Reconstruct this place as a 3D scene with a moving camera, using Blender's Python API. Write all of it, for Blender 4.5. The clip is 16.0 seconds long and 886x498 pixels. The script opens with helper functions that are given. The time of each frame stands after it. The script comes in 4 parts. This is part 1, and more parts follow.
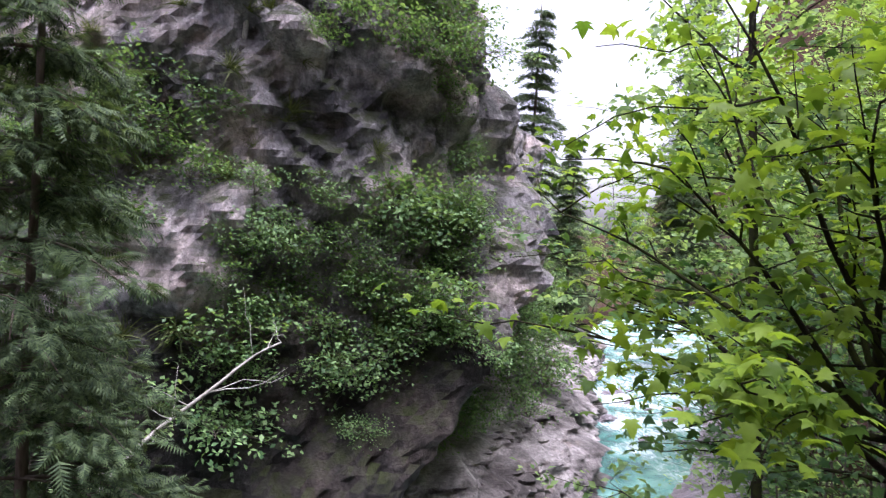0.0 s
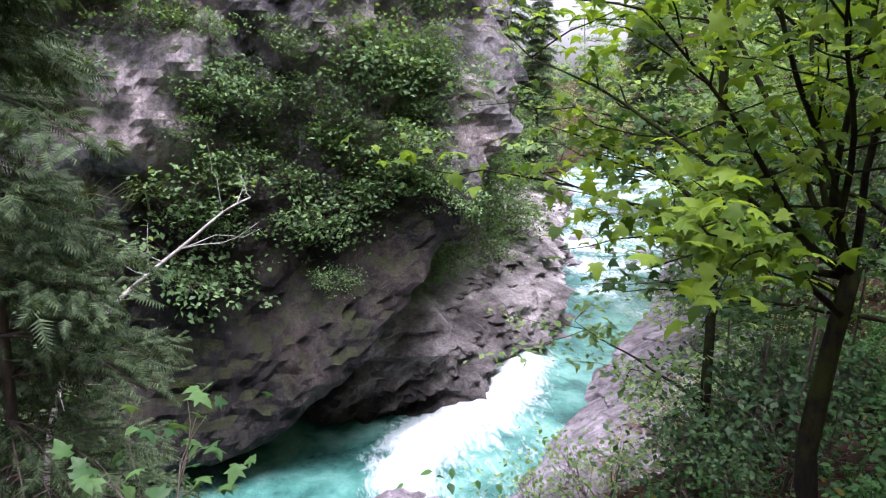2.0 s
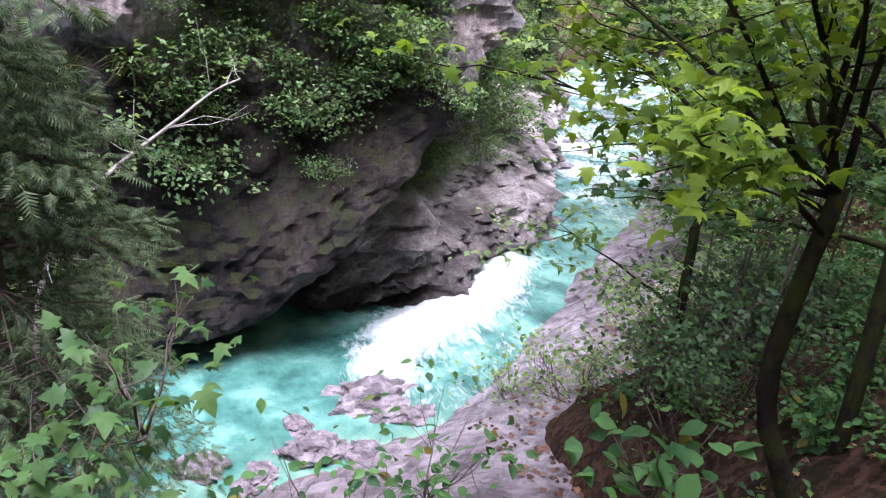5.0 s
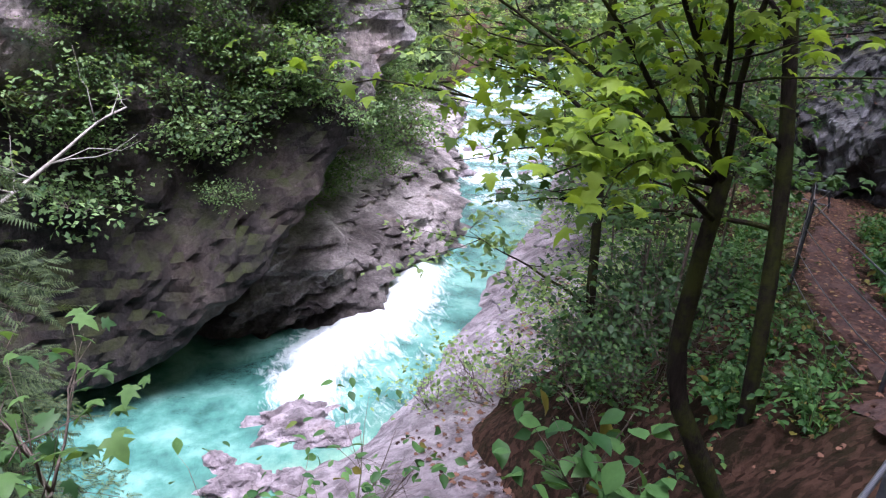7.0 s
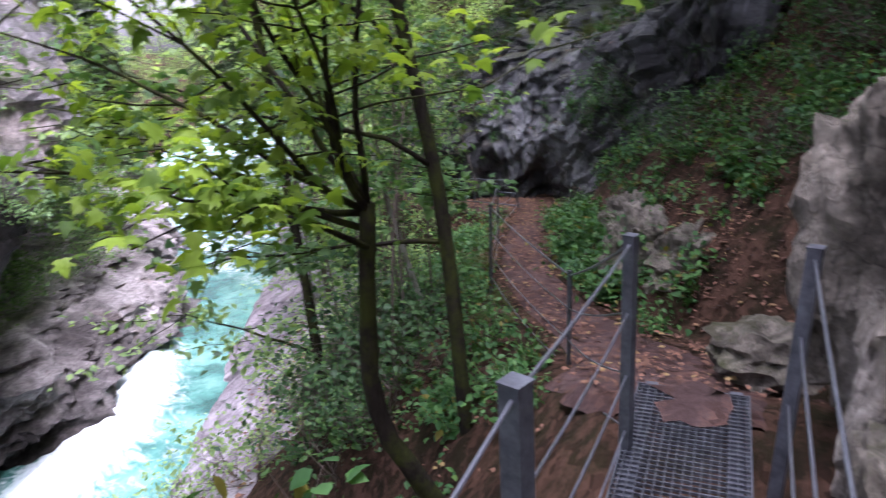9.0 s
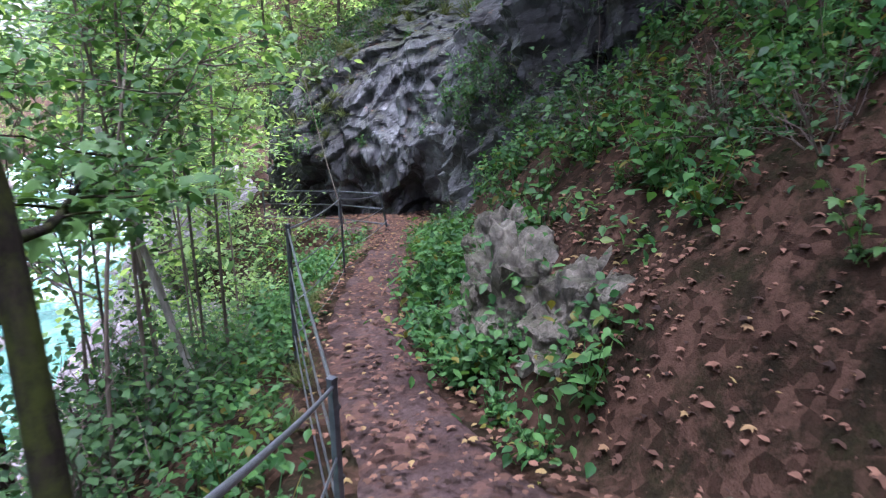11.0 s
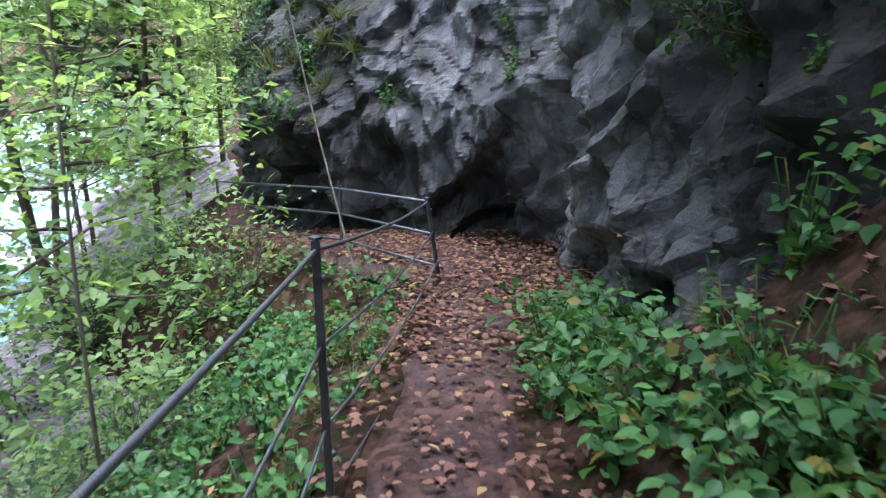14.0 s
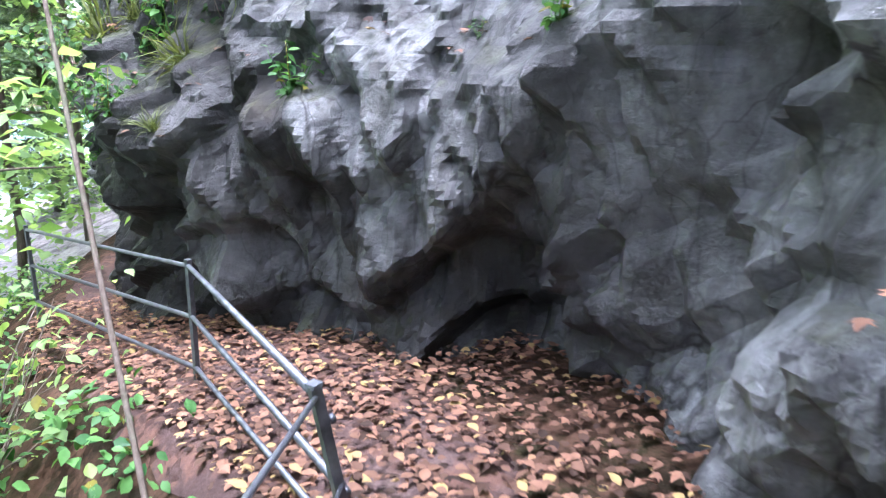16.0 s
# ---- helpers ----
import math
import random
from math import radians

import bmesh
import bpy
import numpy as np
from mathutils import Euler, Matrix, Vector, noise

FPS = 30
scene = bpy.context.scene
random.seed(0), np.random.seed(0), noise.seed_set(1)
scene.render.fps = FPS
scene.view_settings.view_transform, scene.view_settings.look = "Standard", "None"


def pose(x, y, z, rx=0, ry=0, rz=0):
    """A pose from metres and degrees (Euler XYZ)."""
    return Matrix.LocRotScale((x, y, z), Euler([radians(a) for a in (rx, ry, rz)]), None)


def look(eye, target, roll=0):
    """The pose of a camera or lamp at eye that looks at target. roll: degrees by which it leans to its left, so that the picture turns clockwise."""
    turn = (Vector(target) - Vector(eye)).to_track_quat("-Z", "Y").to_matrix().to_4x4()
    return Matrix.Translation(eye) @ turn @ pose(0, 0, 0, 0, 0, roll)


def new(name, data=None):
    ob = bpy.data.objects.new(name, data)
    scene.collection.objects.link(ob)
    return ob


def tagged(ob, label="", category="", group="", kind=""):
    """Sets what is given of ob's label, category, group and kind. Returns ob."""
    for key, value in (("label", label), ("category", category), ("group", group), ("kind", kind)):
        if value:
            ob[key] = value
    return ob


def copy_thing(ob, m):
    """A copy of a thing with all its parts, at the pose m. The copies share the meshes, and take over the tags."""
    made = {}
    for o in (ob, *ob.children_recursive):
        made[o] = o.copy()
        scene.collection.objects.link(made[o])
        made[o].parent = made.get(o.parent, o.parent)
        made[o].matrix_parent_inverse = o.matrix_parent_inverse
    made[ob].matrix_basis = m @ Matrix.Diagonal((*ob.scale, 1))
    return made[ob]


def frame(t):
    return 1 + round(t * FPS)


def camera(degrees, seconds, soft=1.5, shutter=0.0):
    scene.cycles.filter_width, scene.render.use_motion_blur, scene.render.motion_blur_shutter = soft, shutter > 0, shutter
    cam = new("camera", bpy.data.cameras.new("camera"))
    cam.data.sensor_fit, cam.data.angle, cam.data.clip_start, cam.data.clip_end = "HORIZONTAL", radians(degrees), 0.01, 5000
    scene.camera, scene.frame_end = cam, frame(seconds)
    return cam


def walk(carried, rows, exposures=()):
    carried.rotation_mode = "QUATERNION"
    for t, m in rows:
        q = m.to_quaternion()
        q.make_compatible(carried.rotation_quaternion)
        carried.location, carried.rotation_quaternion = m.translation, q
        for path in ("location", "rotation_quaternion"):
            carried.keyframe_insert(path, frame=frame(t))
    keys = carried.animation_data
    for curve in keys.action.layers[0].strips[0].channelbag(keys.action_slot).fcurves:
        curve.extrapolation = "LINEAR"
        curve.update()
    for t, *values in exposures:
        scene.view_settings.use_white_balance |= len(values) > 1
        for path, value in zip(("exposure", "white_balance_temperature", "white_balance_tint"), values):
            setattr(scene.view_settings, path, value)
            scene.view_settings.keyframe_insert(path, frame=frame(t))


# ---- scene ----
cam = camera(65.0, 16.0, 1.2, 0.2)
# seconds, eye, yaw, pitch, lean to the left
ROWS = [
    (0.0, -0.119, -0.280, 1.732, -14.17, -1.68, 2.73),
    (0.5, -0.119, -0.280, 1.732, -18.25, -4.78, 2.63),
    (1.0, -0.119, -0.280, 1.732, -20.16, -8.08, 2.90),
    (1.5, -0.119, -0.280, 1.732, -19.50, -11.08, 2.18),
    (2.0, -0.119, -0.280, 1.732, -17.17, -13.82, 1.82),
    (2.5, -0.119, -0.280, 1.732, -16.15, -16.04, 1.87),
    (3.0, -0.119, -0.280, 1.732, -15.74, -18.34, 4.39),
    (5.5, -0.119, -0.280, 1.732, -20.51, -22.29, 5.57),
    (6.0, -0.119, -0.280, 1.732, -24.09, -21.59, 4.12),
    (6.5, -0.119, -0.280, 1.732, -24.65, -20.69, 3.65),
    (7.0, -0.119, -0.280, 1.732, -26.45, -20.66, 3.49),
    (7.5, -0.119, -0.280, 1.732, -28.79, -19.75, 3.10),
    (8.0, -0.119, -0.280, 1.732, -30.00, -18.48, 1.86),
    (8.5, 0.077, -0.269, 1.718, -34.89, -17.13, -1.13),
    (9.0, 0.327, -0.413, 1.702, -47.91, -16.77, -3.21),
    (9.2, 0.373, -0.445, 1.706, -52.71, -17.41, -4.61),
    (11.5, 3.759, 1.121, 0.843, -55.24, -15.42, -0.66),
    (12.0, 4.533, 1.714, 0.644, -43.93, -14.67, -0.56),
    (12.5, 5.122, 2.392, 0.490, -41.30, -14.35, 0.07),
    (13.0, 5.765, 3.125, 0.385, -45.24, -15.37, 0.23),
    (13.5, 6.467, 3.813, 0.265, -49.18, -16.16, 0.30),
    (14.0, 7.134, 4.422, 0.115, -54.63, -16.57, 0.59),
    (14.5, 7.845, 4.944, -0.004, -55.84, -15.84, 0.38),
    (15.0, 8.586, 5.464, -0.135, -58.46, -15.38, 0.68),
    (15.5, 9.312, 5.906, -0.237, -60.35, -14.98, 0.53),
    (16.0, 10.040, 6.346, -0.290, -55.67, -15.83, 0.57),
]


def held(x, y, z, yaw, pitch, roll):
    return pose(x, y, z, 0, 0, yaw) @ pose(0, 0, 0, 90 + pitch) @ pose(0, 0, 0, 0, 0, roll)


walk(cam, [(t, held(*r)) for t, *r in ROWS], [(0.0, 2.5, 5850, 30), (3.0, 2.55, 5850, 32), (8.0, 2.6, 5800, 34), (9.2, 2.95, 5700, 34), (11.5, 3.65, 5400, 27), (14.0, 3.45, 5450, 24), (15.0, 4.2, 5700, 28), (16.0, 4.7, 5500, 24)])

# ---- light: a bright overcast sky over a deep gorge ----
world = bpy.data.worlds.new("sky")
scene.world = world
world.use_nodes = True
wn = world.node_tree.nodes
sky = wn.new("ShaderNodeTexSky")
sky.sky_type, sky.sun_disc = "NISHITA", False
sky.sun_elevation, sky.sun_rotation = radians(82), radians(160)
sky.air_density, sky.dust_density = 1.0, 4.0
soft_sky = wn.new("ShaderNodeHueSaturation")
soft_sky.inputs["Saturation"].default_value = 0.25
world.node_tree.links.new(sky.outputs[0], soft_sky.inputs["Color"])
world.node_tree.links.new(soft_sky.outputs[0], wn["Background"].inputs[0])
wn["Background"].inputs[1].default_value = 0.075
sun_data = bpy.data.lights.new("sun", "SUN")
sun_data.energy, sun_data.angle, sun_data.color = 1.5, radians(40), (1.0, 0.98, 0.95)
sun = new("sun", sun_data)
sun.matrix_world = look((3, -8, 60), (0, 0, 0))


# ---- materials ----
def mat(name, rough=0.8, metal=0.0, spec=0.2):
    m = bpy.data.materials.new(name)
    m.use_nodes = True
    b = m.node_tree.nodes["Principled BSDF"]
    b.inputs["Roughness"].default_value, b.inputs["Metallic"].default_value = rough, metal
    b.inputs["Specular IOR Level"].default_value = spec
    return m, m.node_tree, b


def coords(nt, stretch=(1, 1, 1)):
    c = nt.nodes.new("ShaderNodeTexCoord")
    s = nt.nodes.new("ShaderNodeMapping")
    s.inputs["Scale"].default_value = stretch
    nt.links.new(c.outputs["Object"], s.inputs[0])
    return s.outputs[0]


def noisy(nt, vec, scale, detail=6.0, rough=0.6, distort=0.0):
    n = nt.nodes.new("ShaderNodeTexNoise")
    n.inputs["Scale"].default_value, n.inputs["Detail"].default_value = scale, detail
    n.inputs["Roughness"].default_value, n.inputs["Distortion"].default_value = rough, distort
    nt.links.new(vec, n.inputs["Vector"])
    return n.outputs["Fac"]


def ramp(nt, fac, stops):
    r = nt.nodes.new("ShaderNodeValToRGB")
    e = r.color_ramp.elements
    e[0].position, e[0].color = stops[0][0], (*stops[0][1], 1)
    e[1].position, e[1].color = stops[-1][0], (*stops[-1][1], 1)
    for p, c in stops[1:-1]:
        e.new(p).color = (*c, 1)
    nt.links.new(fac, r.inputs[0])
    return r.outputs[0]


def grey(a, b=None):
    return (a, a, a) if b is None else (a, (a + b) / 2, b)


def mixed(nt, fac, a, b, blend="MIX"):
    n = nt.nodes.new("ShaderNodeMix")
    n.data_type, n.blend_type = "RGBA", blend
    for sock, val in ((n.inputs[0], fac), (n.inputs[6], a), (n.inputs[7], b)):
        if isinstance(val, (int, float)):
            sock.default_value = val
        elif isinstance(val, tuple):
            sock.default_value = (*val, 1)
        else:
            nt.links.new(val, sock)
    return n.outputs[2]


def bumped(nt, bsdf, fac, strength, dist):
    b = nt.nodes.new("ShaderNodeBump")
    b.inputs["Strength"].default_value, b.inputs["Distance"].default_value = strength, dist
    nt.links.new(fac, b.inputs["Height"])
    nt.links.new(b.outputs[0], bsdf.inputs["Normal"])


def upward(nt, lo, hi):
    """How far a face looks up, from 0 to 1, with ragged edges: moss and litter gather there."""
    g = nt.nodes.new("ShaderNodeNewGeometry")
    s = nt.nodes.new("ShaderNodeSeparateXYZ")
    nt.links.new(g.outputs["Normal"], s.inputs[0])
    n = noisy(nt, coords(nt), 2.3, 5, 0.7)
    a = nt.nodes.new("ShaderNodeMath")
    a.operation = "MULTIPLY_ADD"
    a.inputs[1].default_value, a.inputs[2].default_value = 0.9, -0.45
    nt.links.new(n, a.inputs[0])
    t = nt.nodes.new("ShaderNodeMath")
    t.operation = "ADD"
    nt.links.new(a.outputs[0], t.inputs[0])
    nt.links.new(s.outputs[2], t.inputs[1])
    m = nt.nodes.new("ShaderNodeMapRange")
    m.inputs[1].default_value, m.inputs[2].default_value = lo, hi
    nt.links.new(t.outputs[0], m.inputs[0])
    return m.outputs[0]


def rock_material(name, dark, mid, light, moss, moss_range, rough=0.75, streak=(1, 1, 0.25), warm=(0.3, 0.2, 0.14), warm_amount=0.5, wet=None, grit=0.5):
    m, nt, b = mat(name, rough)
    base = ramp(nt, noisy(nt, coords(nt), 0.55, 8, 0.65, 0.4), [(0.38, dark), (0.5, mid), (0.62, light)])
    streaks = ramp(nt, noisy(nt, coords(nt, streak), 2.6, 6, 0.65, 0.6), [(0.4, grey(0.3)), (0.58, grey(1.1))])
    col = mixed(nt, 0.75, base, streaks, "MULTIPLY")
    fine = ramp(nt, noisy(nt, coords(nt), 14, 8, 0.75), [(0.38, grey(grit)), (0.62, grey(1.6 - 0.7 * grit))])
    col = mixed(nt, 0.7, col, fine, "MULTIPLY")
    rust = ramp(nt, noisy(nt, coords(nt), 1.1, 6, 0.7), [(0.56, grey(0.0)), (0.72, grey(warm_amount))])
    col = mixed(nt, rust, col, warm)
    lichen = ramp(nt, noisy(nt, coords(nt), 7, 6, 0.75), [(0.6, grey(0.0)), (0.68, grey(0.45))])
    col = mixed(nt, lichen, col, tuple(min(0.6, c * 1.7 + 0.03) for c in mid))
    v = nt.nodes.new("ShaderNodeTexVoronoi")
    v.feature = "DISTANCE_TO_EDGE"
    v.inputs["Scale"].default_value = 1.7
    wob = nt.nodes.new("ShaderNodeVectorMath")
    wn2 = nt.nodes.new("ShaderNodeTexNoise")
    wn2.inputs["Scale"].default_value, wn2.inputs["Detail"].default_value = 2.5, 6
    nt.links.new(coords(nt, (1, 1, 0.8)), wn2.inputs["Vector"])
    nt.links.new(coords(nt, (1, 1, 0.8)), wob.inputs[0])
    nt.links.new(wn2.outputs["Color"], wob.inputs[1])
    nt.links.new(wob.outputs[0], v.inputs["Vector"])
    joint = ramp(nt, v.outputs["Distance"], [(0.0, grey(0.35)), (0.022, grey(1.0))])
    col = mixed(nt, 0.7, col, joint, "MULTIPLY")
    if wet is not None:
        # ragged dark band: waterline algae, and on the cliff also the overhang's painted shade
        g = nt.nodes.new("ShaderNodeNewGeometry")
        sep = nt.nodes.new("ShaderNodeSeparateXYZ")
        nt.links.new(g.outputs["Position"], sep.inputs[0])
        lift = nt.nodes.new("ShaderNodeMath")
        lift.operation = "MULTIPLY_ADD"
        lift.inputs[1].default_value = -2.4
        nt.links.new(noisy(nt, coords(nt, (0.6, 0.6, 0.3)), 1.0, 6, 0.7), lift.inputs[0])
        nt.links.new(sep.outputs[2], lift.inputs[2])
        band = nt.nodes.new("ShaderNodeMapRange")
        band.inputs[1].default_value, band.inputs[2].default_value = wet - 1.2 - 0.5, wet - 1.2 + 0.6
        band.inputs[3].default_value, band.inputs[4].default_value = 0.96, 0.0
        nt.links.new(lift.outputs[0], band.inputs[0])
        algae_shade = mixed(nt, 1.0, col, (0.09, 0.085, 0.075), "MULTIPLY")
        col = mixed(nt, band.outputs[0], col, algae_shade)
    green = ramp(nt, noisy(nt, coords(nt), 9, 5, 0.7), [(0.3, tuple(c * 0.5 for c in moss)), (0.7, moss)])
    col = mixed(nt, upward(nt, *moss_range), col, green)
    nt.links.new(col, b.inputs["Base Color"])
    h = noisy(nt, coords(nt), 9, 10, 0.72, 0.3)
    bumped(nt, b, h, 1.0, 0.09)
    r = ramp(nt, noisy(nt, coords(nt), 3, 4), [(0.35, grey(rough - 0.2)), (0.65, grey(min(1, rough + 0.15)))])
    nt.links.new(r, b.inputs["Roughness"])
    return m


# wet is set high here: the dark band doubles as shade under the overhang
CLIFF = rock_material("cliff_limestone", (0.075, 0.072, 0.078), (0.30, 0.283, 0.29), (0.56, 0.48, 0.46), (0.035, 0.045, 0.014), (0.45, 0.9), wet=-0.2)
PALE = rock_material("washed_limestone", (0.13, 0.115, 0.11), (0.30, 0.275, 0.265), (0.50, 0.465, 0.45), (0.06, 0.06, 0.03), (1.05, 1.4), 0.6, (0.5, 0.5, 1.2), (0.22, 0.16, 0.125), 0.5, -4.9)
BANK = rock_material("bank_limestone", (0.24, 0.205, 0.215), (0.35, 0.315, 0.335), (0.45, 0.415, 0.435), (0.13, 0.085, 0.06), (1.15, 1.5), 0.6, (1, 1, 1), (0.27, 0.19, 0.16), 0.45, None, 0.82)


def face_material(name):
    """Wet, dark, blocky rock with pale streaks down it and sharp dark cracks."""
    m, nt, b = mat(name, 0.4, 0, 0.35)
    col = ramp(nt, noisy(nt, coords(nt), 0.9, 7, 0.62, 0.3), [(0.40, (0.010, 0.010, 0.011)), (0.5, (0.028, 0.029, 0.030)), (0.64, (0.085, 0.087, 0.09))])
    pale_bands = nt.nodes.new("ShaderNodeAttribute")
    pale_bands.attribute_name = "pale_bands"
    wash = ramp(nt, noisy(nt, coords(nt, (1, 1, 0.35)), 1.7, 7, 0.65, 0.5), [(0.38, grey(0.0)), (0.58, grey(1.0))])
    pale = ramp(nt, noisy(nt, coords(nt), 2.4, 6, 0.65), [(0.35, (0.09, 0.094, 0.098)), (0.65, (0.27, 0.282, 0.295))])
    col = mixed(nt, mixed(nt, 1.0, wash, pale_bands.outputs["Color"], "MULTIPLY"), col, pale)
    stain = ramp(nt, noisy(nt, coords(nt), 1.9, 5, 0.7), [(0.56, grey(0.0)), (0.7, grey(0.45))])
    col = mixed(nt, stain, col, (0.06, 0.05, 0.032))
    mottle = ramp(nt, noisy(nt, coords(nt), 11, 8, 0.7), [(0.36, grey(0.55)), (0.64, grey(1.3))])
    col = mixed(nt, 0.75, col, mottle, "MULTIPLY")
    for scale, wide, amount in ((1.1, 0.02, 0.85), (3.4, 0.03, 0.5)):
        v = nt.nodes.new("ShaderNodeTexVoronoi")
        v.feature = "DISTANCE_TO_EDGE"
        v.inputs["Scale"].default_value = scale
        push = nt.nodes.new("ShaderNodeTexNoise")
        push.inputs["Scale"].default_value, push.inputs["Detail"].default_value = 1.8, 4
        at = coords(nt, (1, 1, 0.55))
        nt.links.new(at, push.inputs["Vector"])
        moved = nt.nodes.new("ShaderNodeVectorMath")
        nt.links.new(at, moved.inputs[0])
        nt.links.new(push.outputs["Color"], moved.inputs[1])
        nt.links.new(moved.outputs[0], v.inputs["Vector"])
        col = mixed(nt, amount, col, ramp(nt, v.outputs["Distance"], [(0.0, grey(0.12)), (wide, grey(1.0))]), "MULTIPLY")
    green = ramp(nt, noisy(nt, coords(nt), 9, 5, 0.7), [(0.3, (0.02, 0.026, 0.008)), (0.7, (0.055, 0.065, 0.018))])
    col = mixed(nt, upward(nt, 0.7, 1.1), col, green)
    nt.links.new(col, b.inputs["Base Color"])
    bumped(nt, b, noisy(nt, coords(nt), 13, 10, 0.7), 0.8, 0.04)
    nt.links.new(ramp(nt, noisy(nt, coords(nt), 3, 4), [(0.35, grey(0.26)), (0.65, grey(0.6))]), b.inputs["Roughness"])
    return m


FACE = face_material("fractured_grey_rock")
BOULDER = rock_material("tan_boulder_rock", (0.15, 0.135, 0.105), (0.33, 0.30, 0.245), (0.50, 0.465, 0.40), (0.055, 0.065, 0.022), (0.72, 1.15), 0.8, (1, 1, 0.6), (0.36, 0.27, 0.17), 0.5)


def soil_material(name, dark, mid, light, leaf, amount, scale=1.0):
    m, nt, b = mat(name, 0.95, 0, 0.06)
    base = ramp(nt, noisy(nt, coords(nt), 1.4 * scale, 8, 0.7), [(0.3, dark), (0.5, mid), (0.7, light)])
    grain = ramp(nt, noisy(nt, coords(nt), 40 * scale, 6, 0.8), [(0.3, grey(0.45)), (0.7, grey(1.25))])
    col = mixed(nt, 0.8, base, grain, "MULTIPLY")
    v = nt.nodes.new("ShaderNodeTexVoronoi")
    v.inputs["Scale"].default_value = 17 * scale
    nt.links.new(coords(nt), v.inputs["Vector"])
    leafy = ramp(nt, v.outputs["Color"], [(0.25, tuple(c * 0.35 for c in leaf)), (0.6, leaf)])
    where = ramp(nt, noisy(nt, coords(nt), 3.5 * scale, 6, 0.75), [(0.5 - amount * 0.3, grey(0.0)), (0.62 - amount * 0.2, grey(0.9))])
    nt.links.new(mixed(nt, where, col, leafy), b.inputs["Base Color"])
    bumped(nt, b, noisy(nt, coords(nt), 22 * scale, 8, 0.75), 0.8, 0.03)
    return m


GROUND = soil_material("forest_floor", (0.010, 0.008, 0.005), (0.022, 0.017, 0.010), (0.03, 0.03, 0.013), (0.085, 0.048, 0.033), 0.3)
PATH_SOIL = soil_material("trodden_path_soil", (0.04, 0.026, 0.023), (0.075, 0.05, 0.046), (0.13, 0.092, 0.085), (0.12, 0.068, 0.052), 0.15)


def leaf_material(name, dark, light, glow=0.5, rough=0.5, old=None):
    m, nt, b = mat(name, rough, 0, 0.2)
    g = nt.nodes.new("ShaderNodeNewGeometry")
    stops = [(0.0, dark), (0.85, light)] if old is None else [(0.0, dark), (0.9, light), (0.94, old), (1.0, old)]
    col = ramp(nt, g.outputs["Random Per Island"], stops)
    vein = ramp(nt, noisy(nt, coords(nt), 30, 3), [(0.3, grey(0.75)), (0.7, grey(1.1))])
    col = mixed(nt, 0.6, col, vein, "MULTIPLY")
    nt.links.new(col, b.inputs["Base Color"])
    t = nt.nodes.new("ShaderNodeBsdfTranslucent")
    bright = mixed(nt, 1.0, col, (1.25, 1.2, 0.55), "MULTIPLY")
    nt.links.new(bright, t.inputs[0])
    s = nt.nodes.new("ShaderNodeMixShader")
    s.inputs[0].default_value = glow
    nt.links.new(b.outputs[0], s.inputs[1])
    nt.links.new(t.outputs[0], s.inputs[2])
    nt.links.new(s.outputs[0], nt.nodes["Material Output"].inputs[0])
    return m


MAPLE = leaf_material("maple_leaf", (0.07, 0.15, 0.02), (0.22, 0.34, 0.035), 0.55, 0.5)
# darker copy of the maple leaf, with the shade below the crowns in its colour
MAPLE_SHADED = leaf_material("shaded_maple_leaf", (0.03, 0.085, 0.03), (0.10, 0.20, 0.06), 0.4, 0.45)
HERB = leaf_material("herb_leaf", (0.025, 0.085, 0.028), (0.10, 0.23, 0.065), 0.35, 0.45, (0.16, 0.15, 0.03))
BUSH = leaf_material("bush_leaf", (0.04, 0.095, 0.038), (0.19, 0.31, 0.125), 0.4, 0.5)
FOREST = leaf_material("beech_leaf", (0.09, 0.18, 0.065), (0.29, 0.43, 0.19), 0.6, 0.55)
NEEDLE = leaf_material("spruce_needles", (0.02, 0.042, 0.02), (0.11, 0.165, 0.075), 0.3, 0.6)
# green lowered so that shrubs on the slopes look shaded
SHADE_LEAF = leaf_material("shade_darkened_leaf", (0.015, 0.045, 0.018), (0.065, 0.135, 0.05), 0.3, 0.5)
GRASS = leaf_material("grass_blade", (0.04, 0.06, 0.016), (0.14, 0.17, 0.06), 0.35, 0.6)
DEAD = leaf_material("fallen_leaf", (0.018, 0.010, 0.007), (0.20, 0.105, 0.068), 0.05, 0.75, (0.24, 0.17, 0.07))


def bark_material(name, dark, light, moss, amount):
    m, nt, b = mat(name, 0.9, 0, 0.08)
    base = ramp(nt, noisy(nt, coords(nt, (1, 1, 0.2)), 28, 8, 0.75), [(0.3, dark), (0.7, light)])
    where = ramp(nt, noisy(nt, coords(nt), 5, 6, 0.7), [(0.55 - amount * 0.25, grey(0.0)), (0.7 - amount * 0.25, grey(0.9))])
    nt.links.new(mixed(nt, where, base, moss), b.inputs["Base Color"])
    bumped(nt, b, noisy(nt, coords(nt, (1, 1, 0.25)), 40, 6, 0.7), 0.8, 0.02)
    return m


BARK = bark_material("mossy_bark", (0.008, 0.007, 0.006), (0.035, 0.029, 0.023), (0.04, 0.05, 0.012), 0.4)
SPRUCE_BARK = bark_material("spruce_bark", (0.05, 0.042, 0.035), (0.17, 0.14, 0.115), (0.08, 0.085, 0.05), 0.15)
GREY_BARK = bark_material("pale_grey_bark", (0.2, 0.19, 0.17), (0.5, 0.48, 0.44), (0.12, 0.12, 0.08), 0.15)
TWIG = bark_material("dry_twig_bark", (0.07, 0.055, 0.045), (0.2, 0.165, 0.14), (0.12, 0.13, 0.09), 0.2)

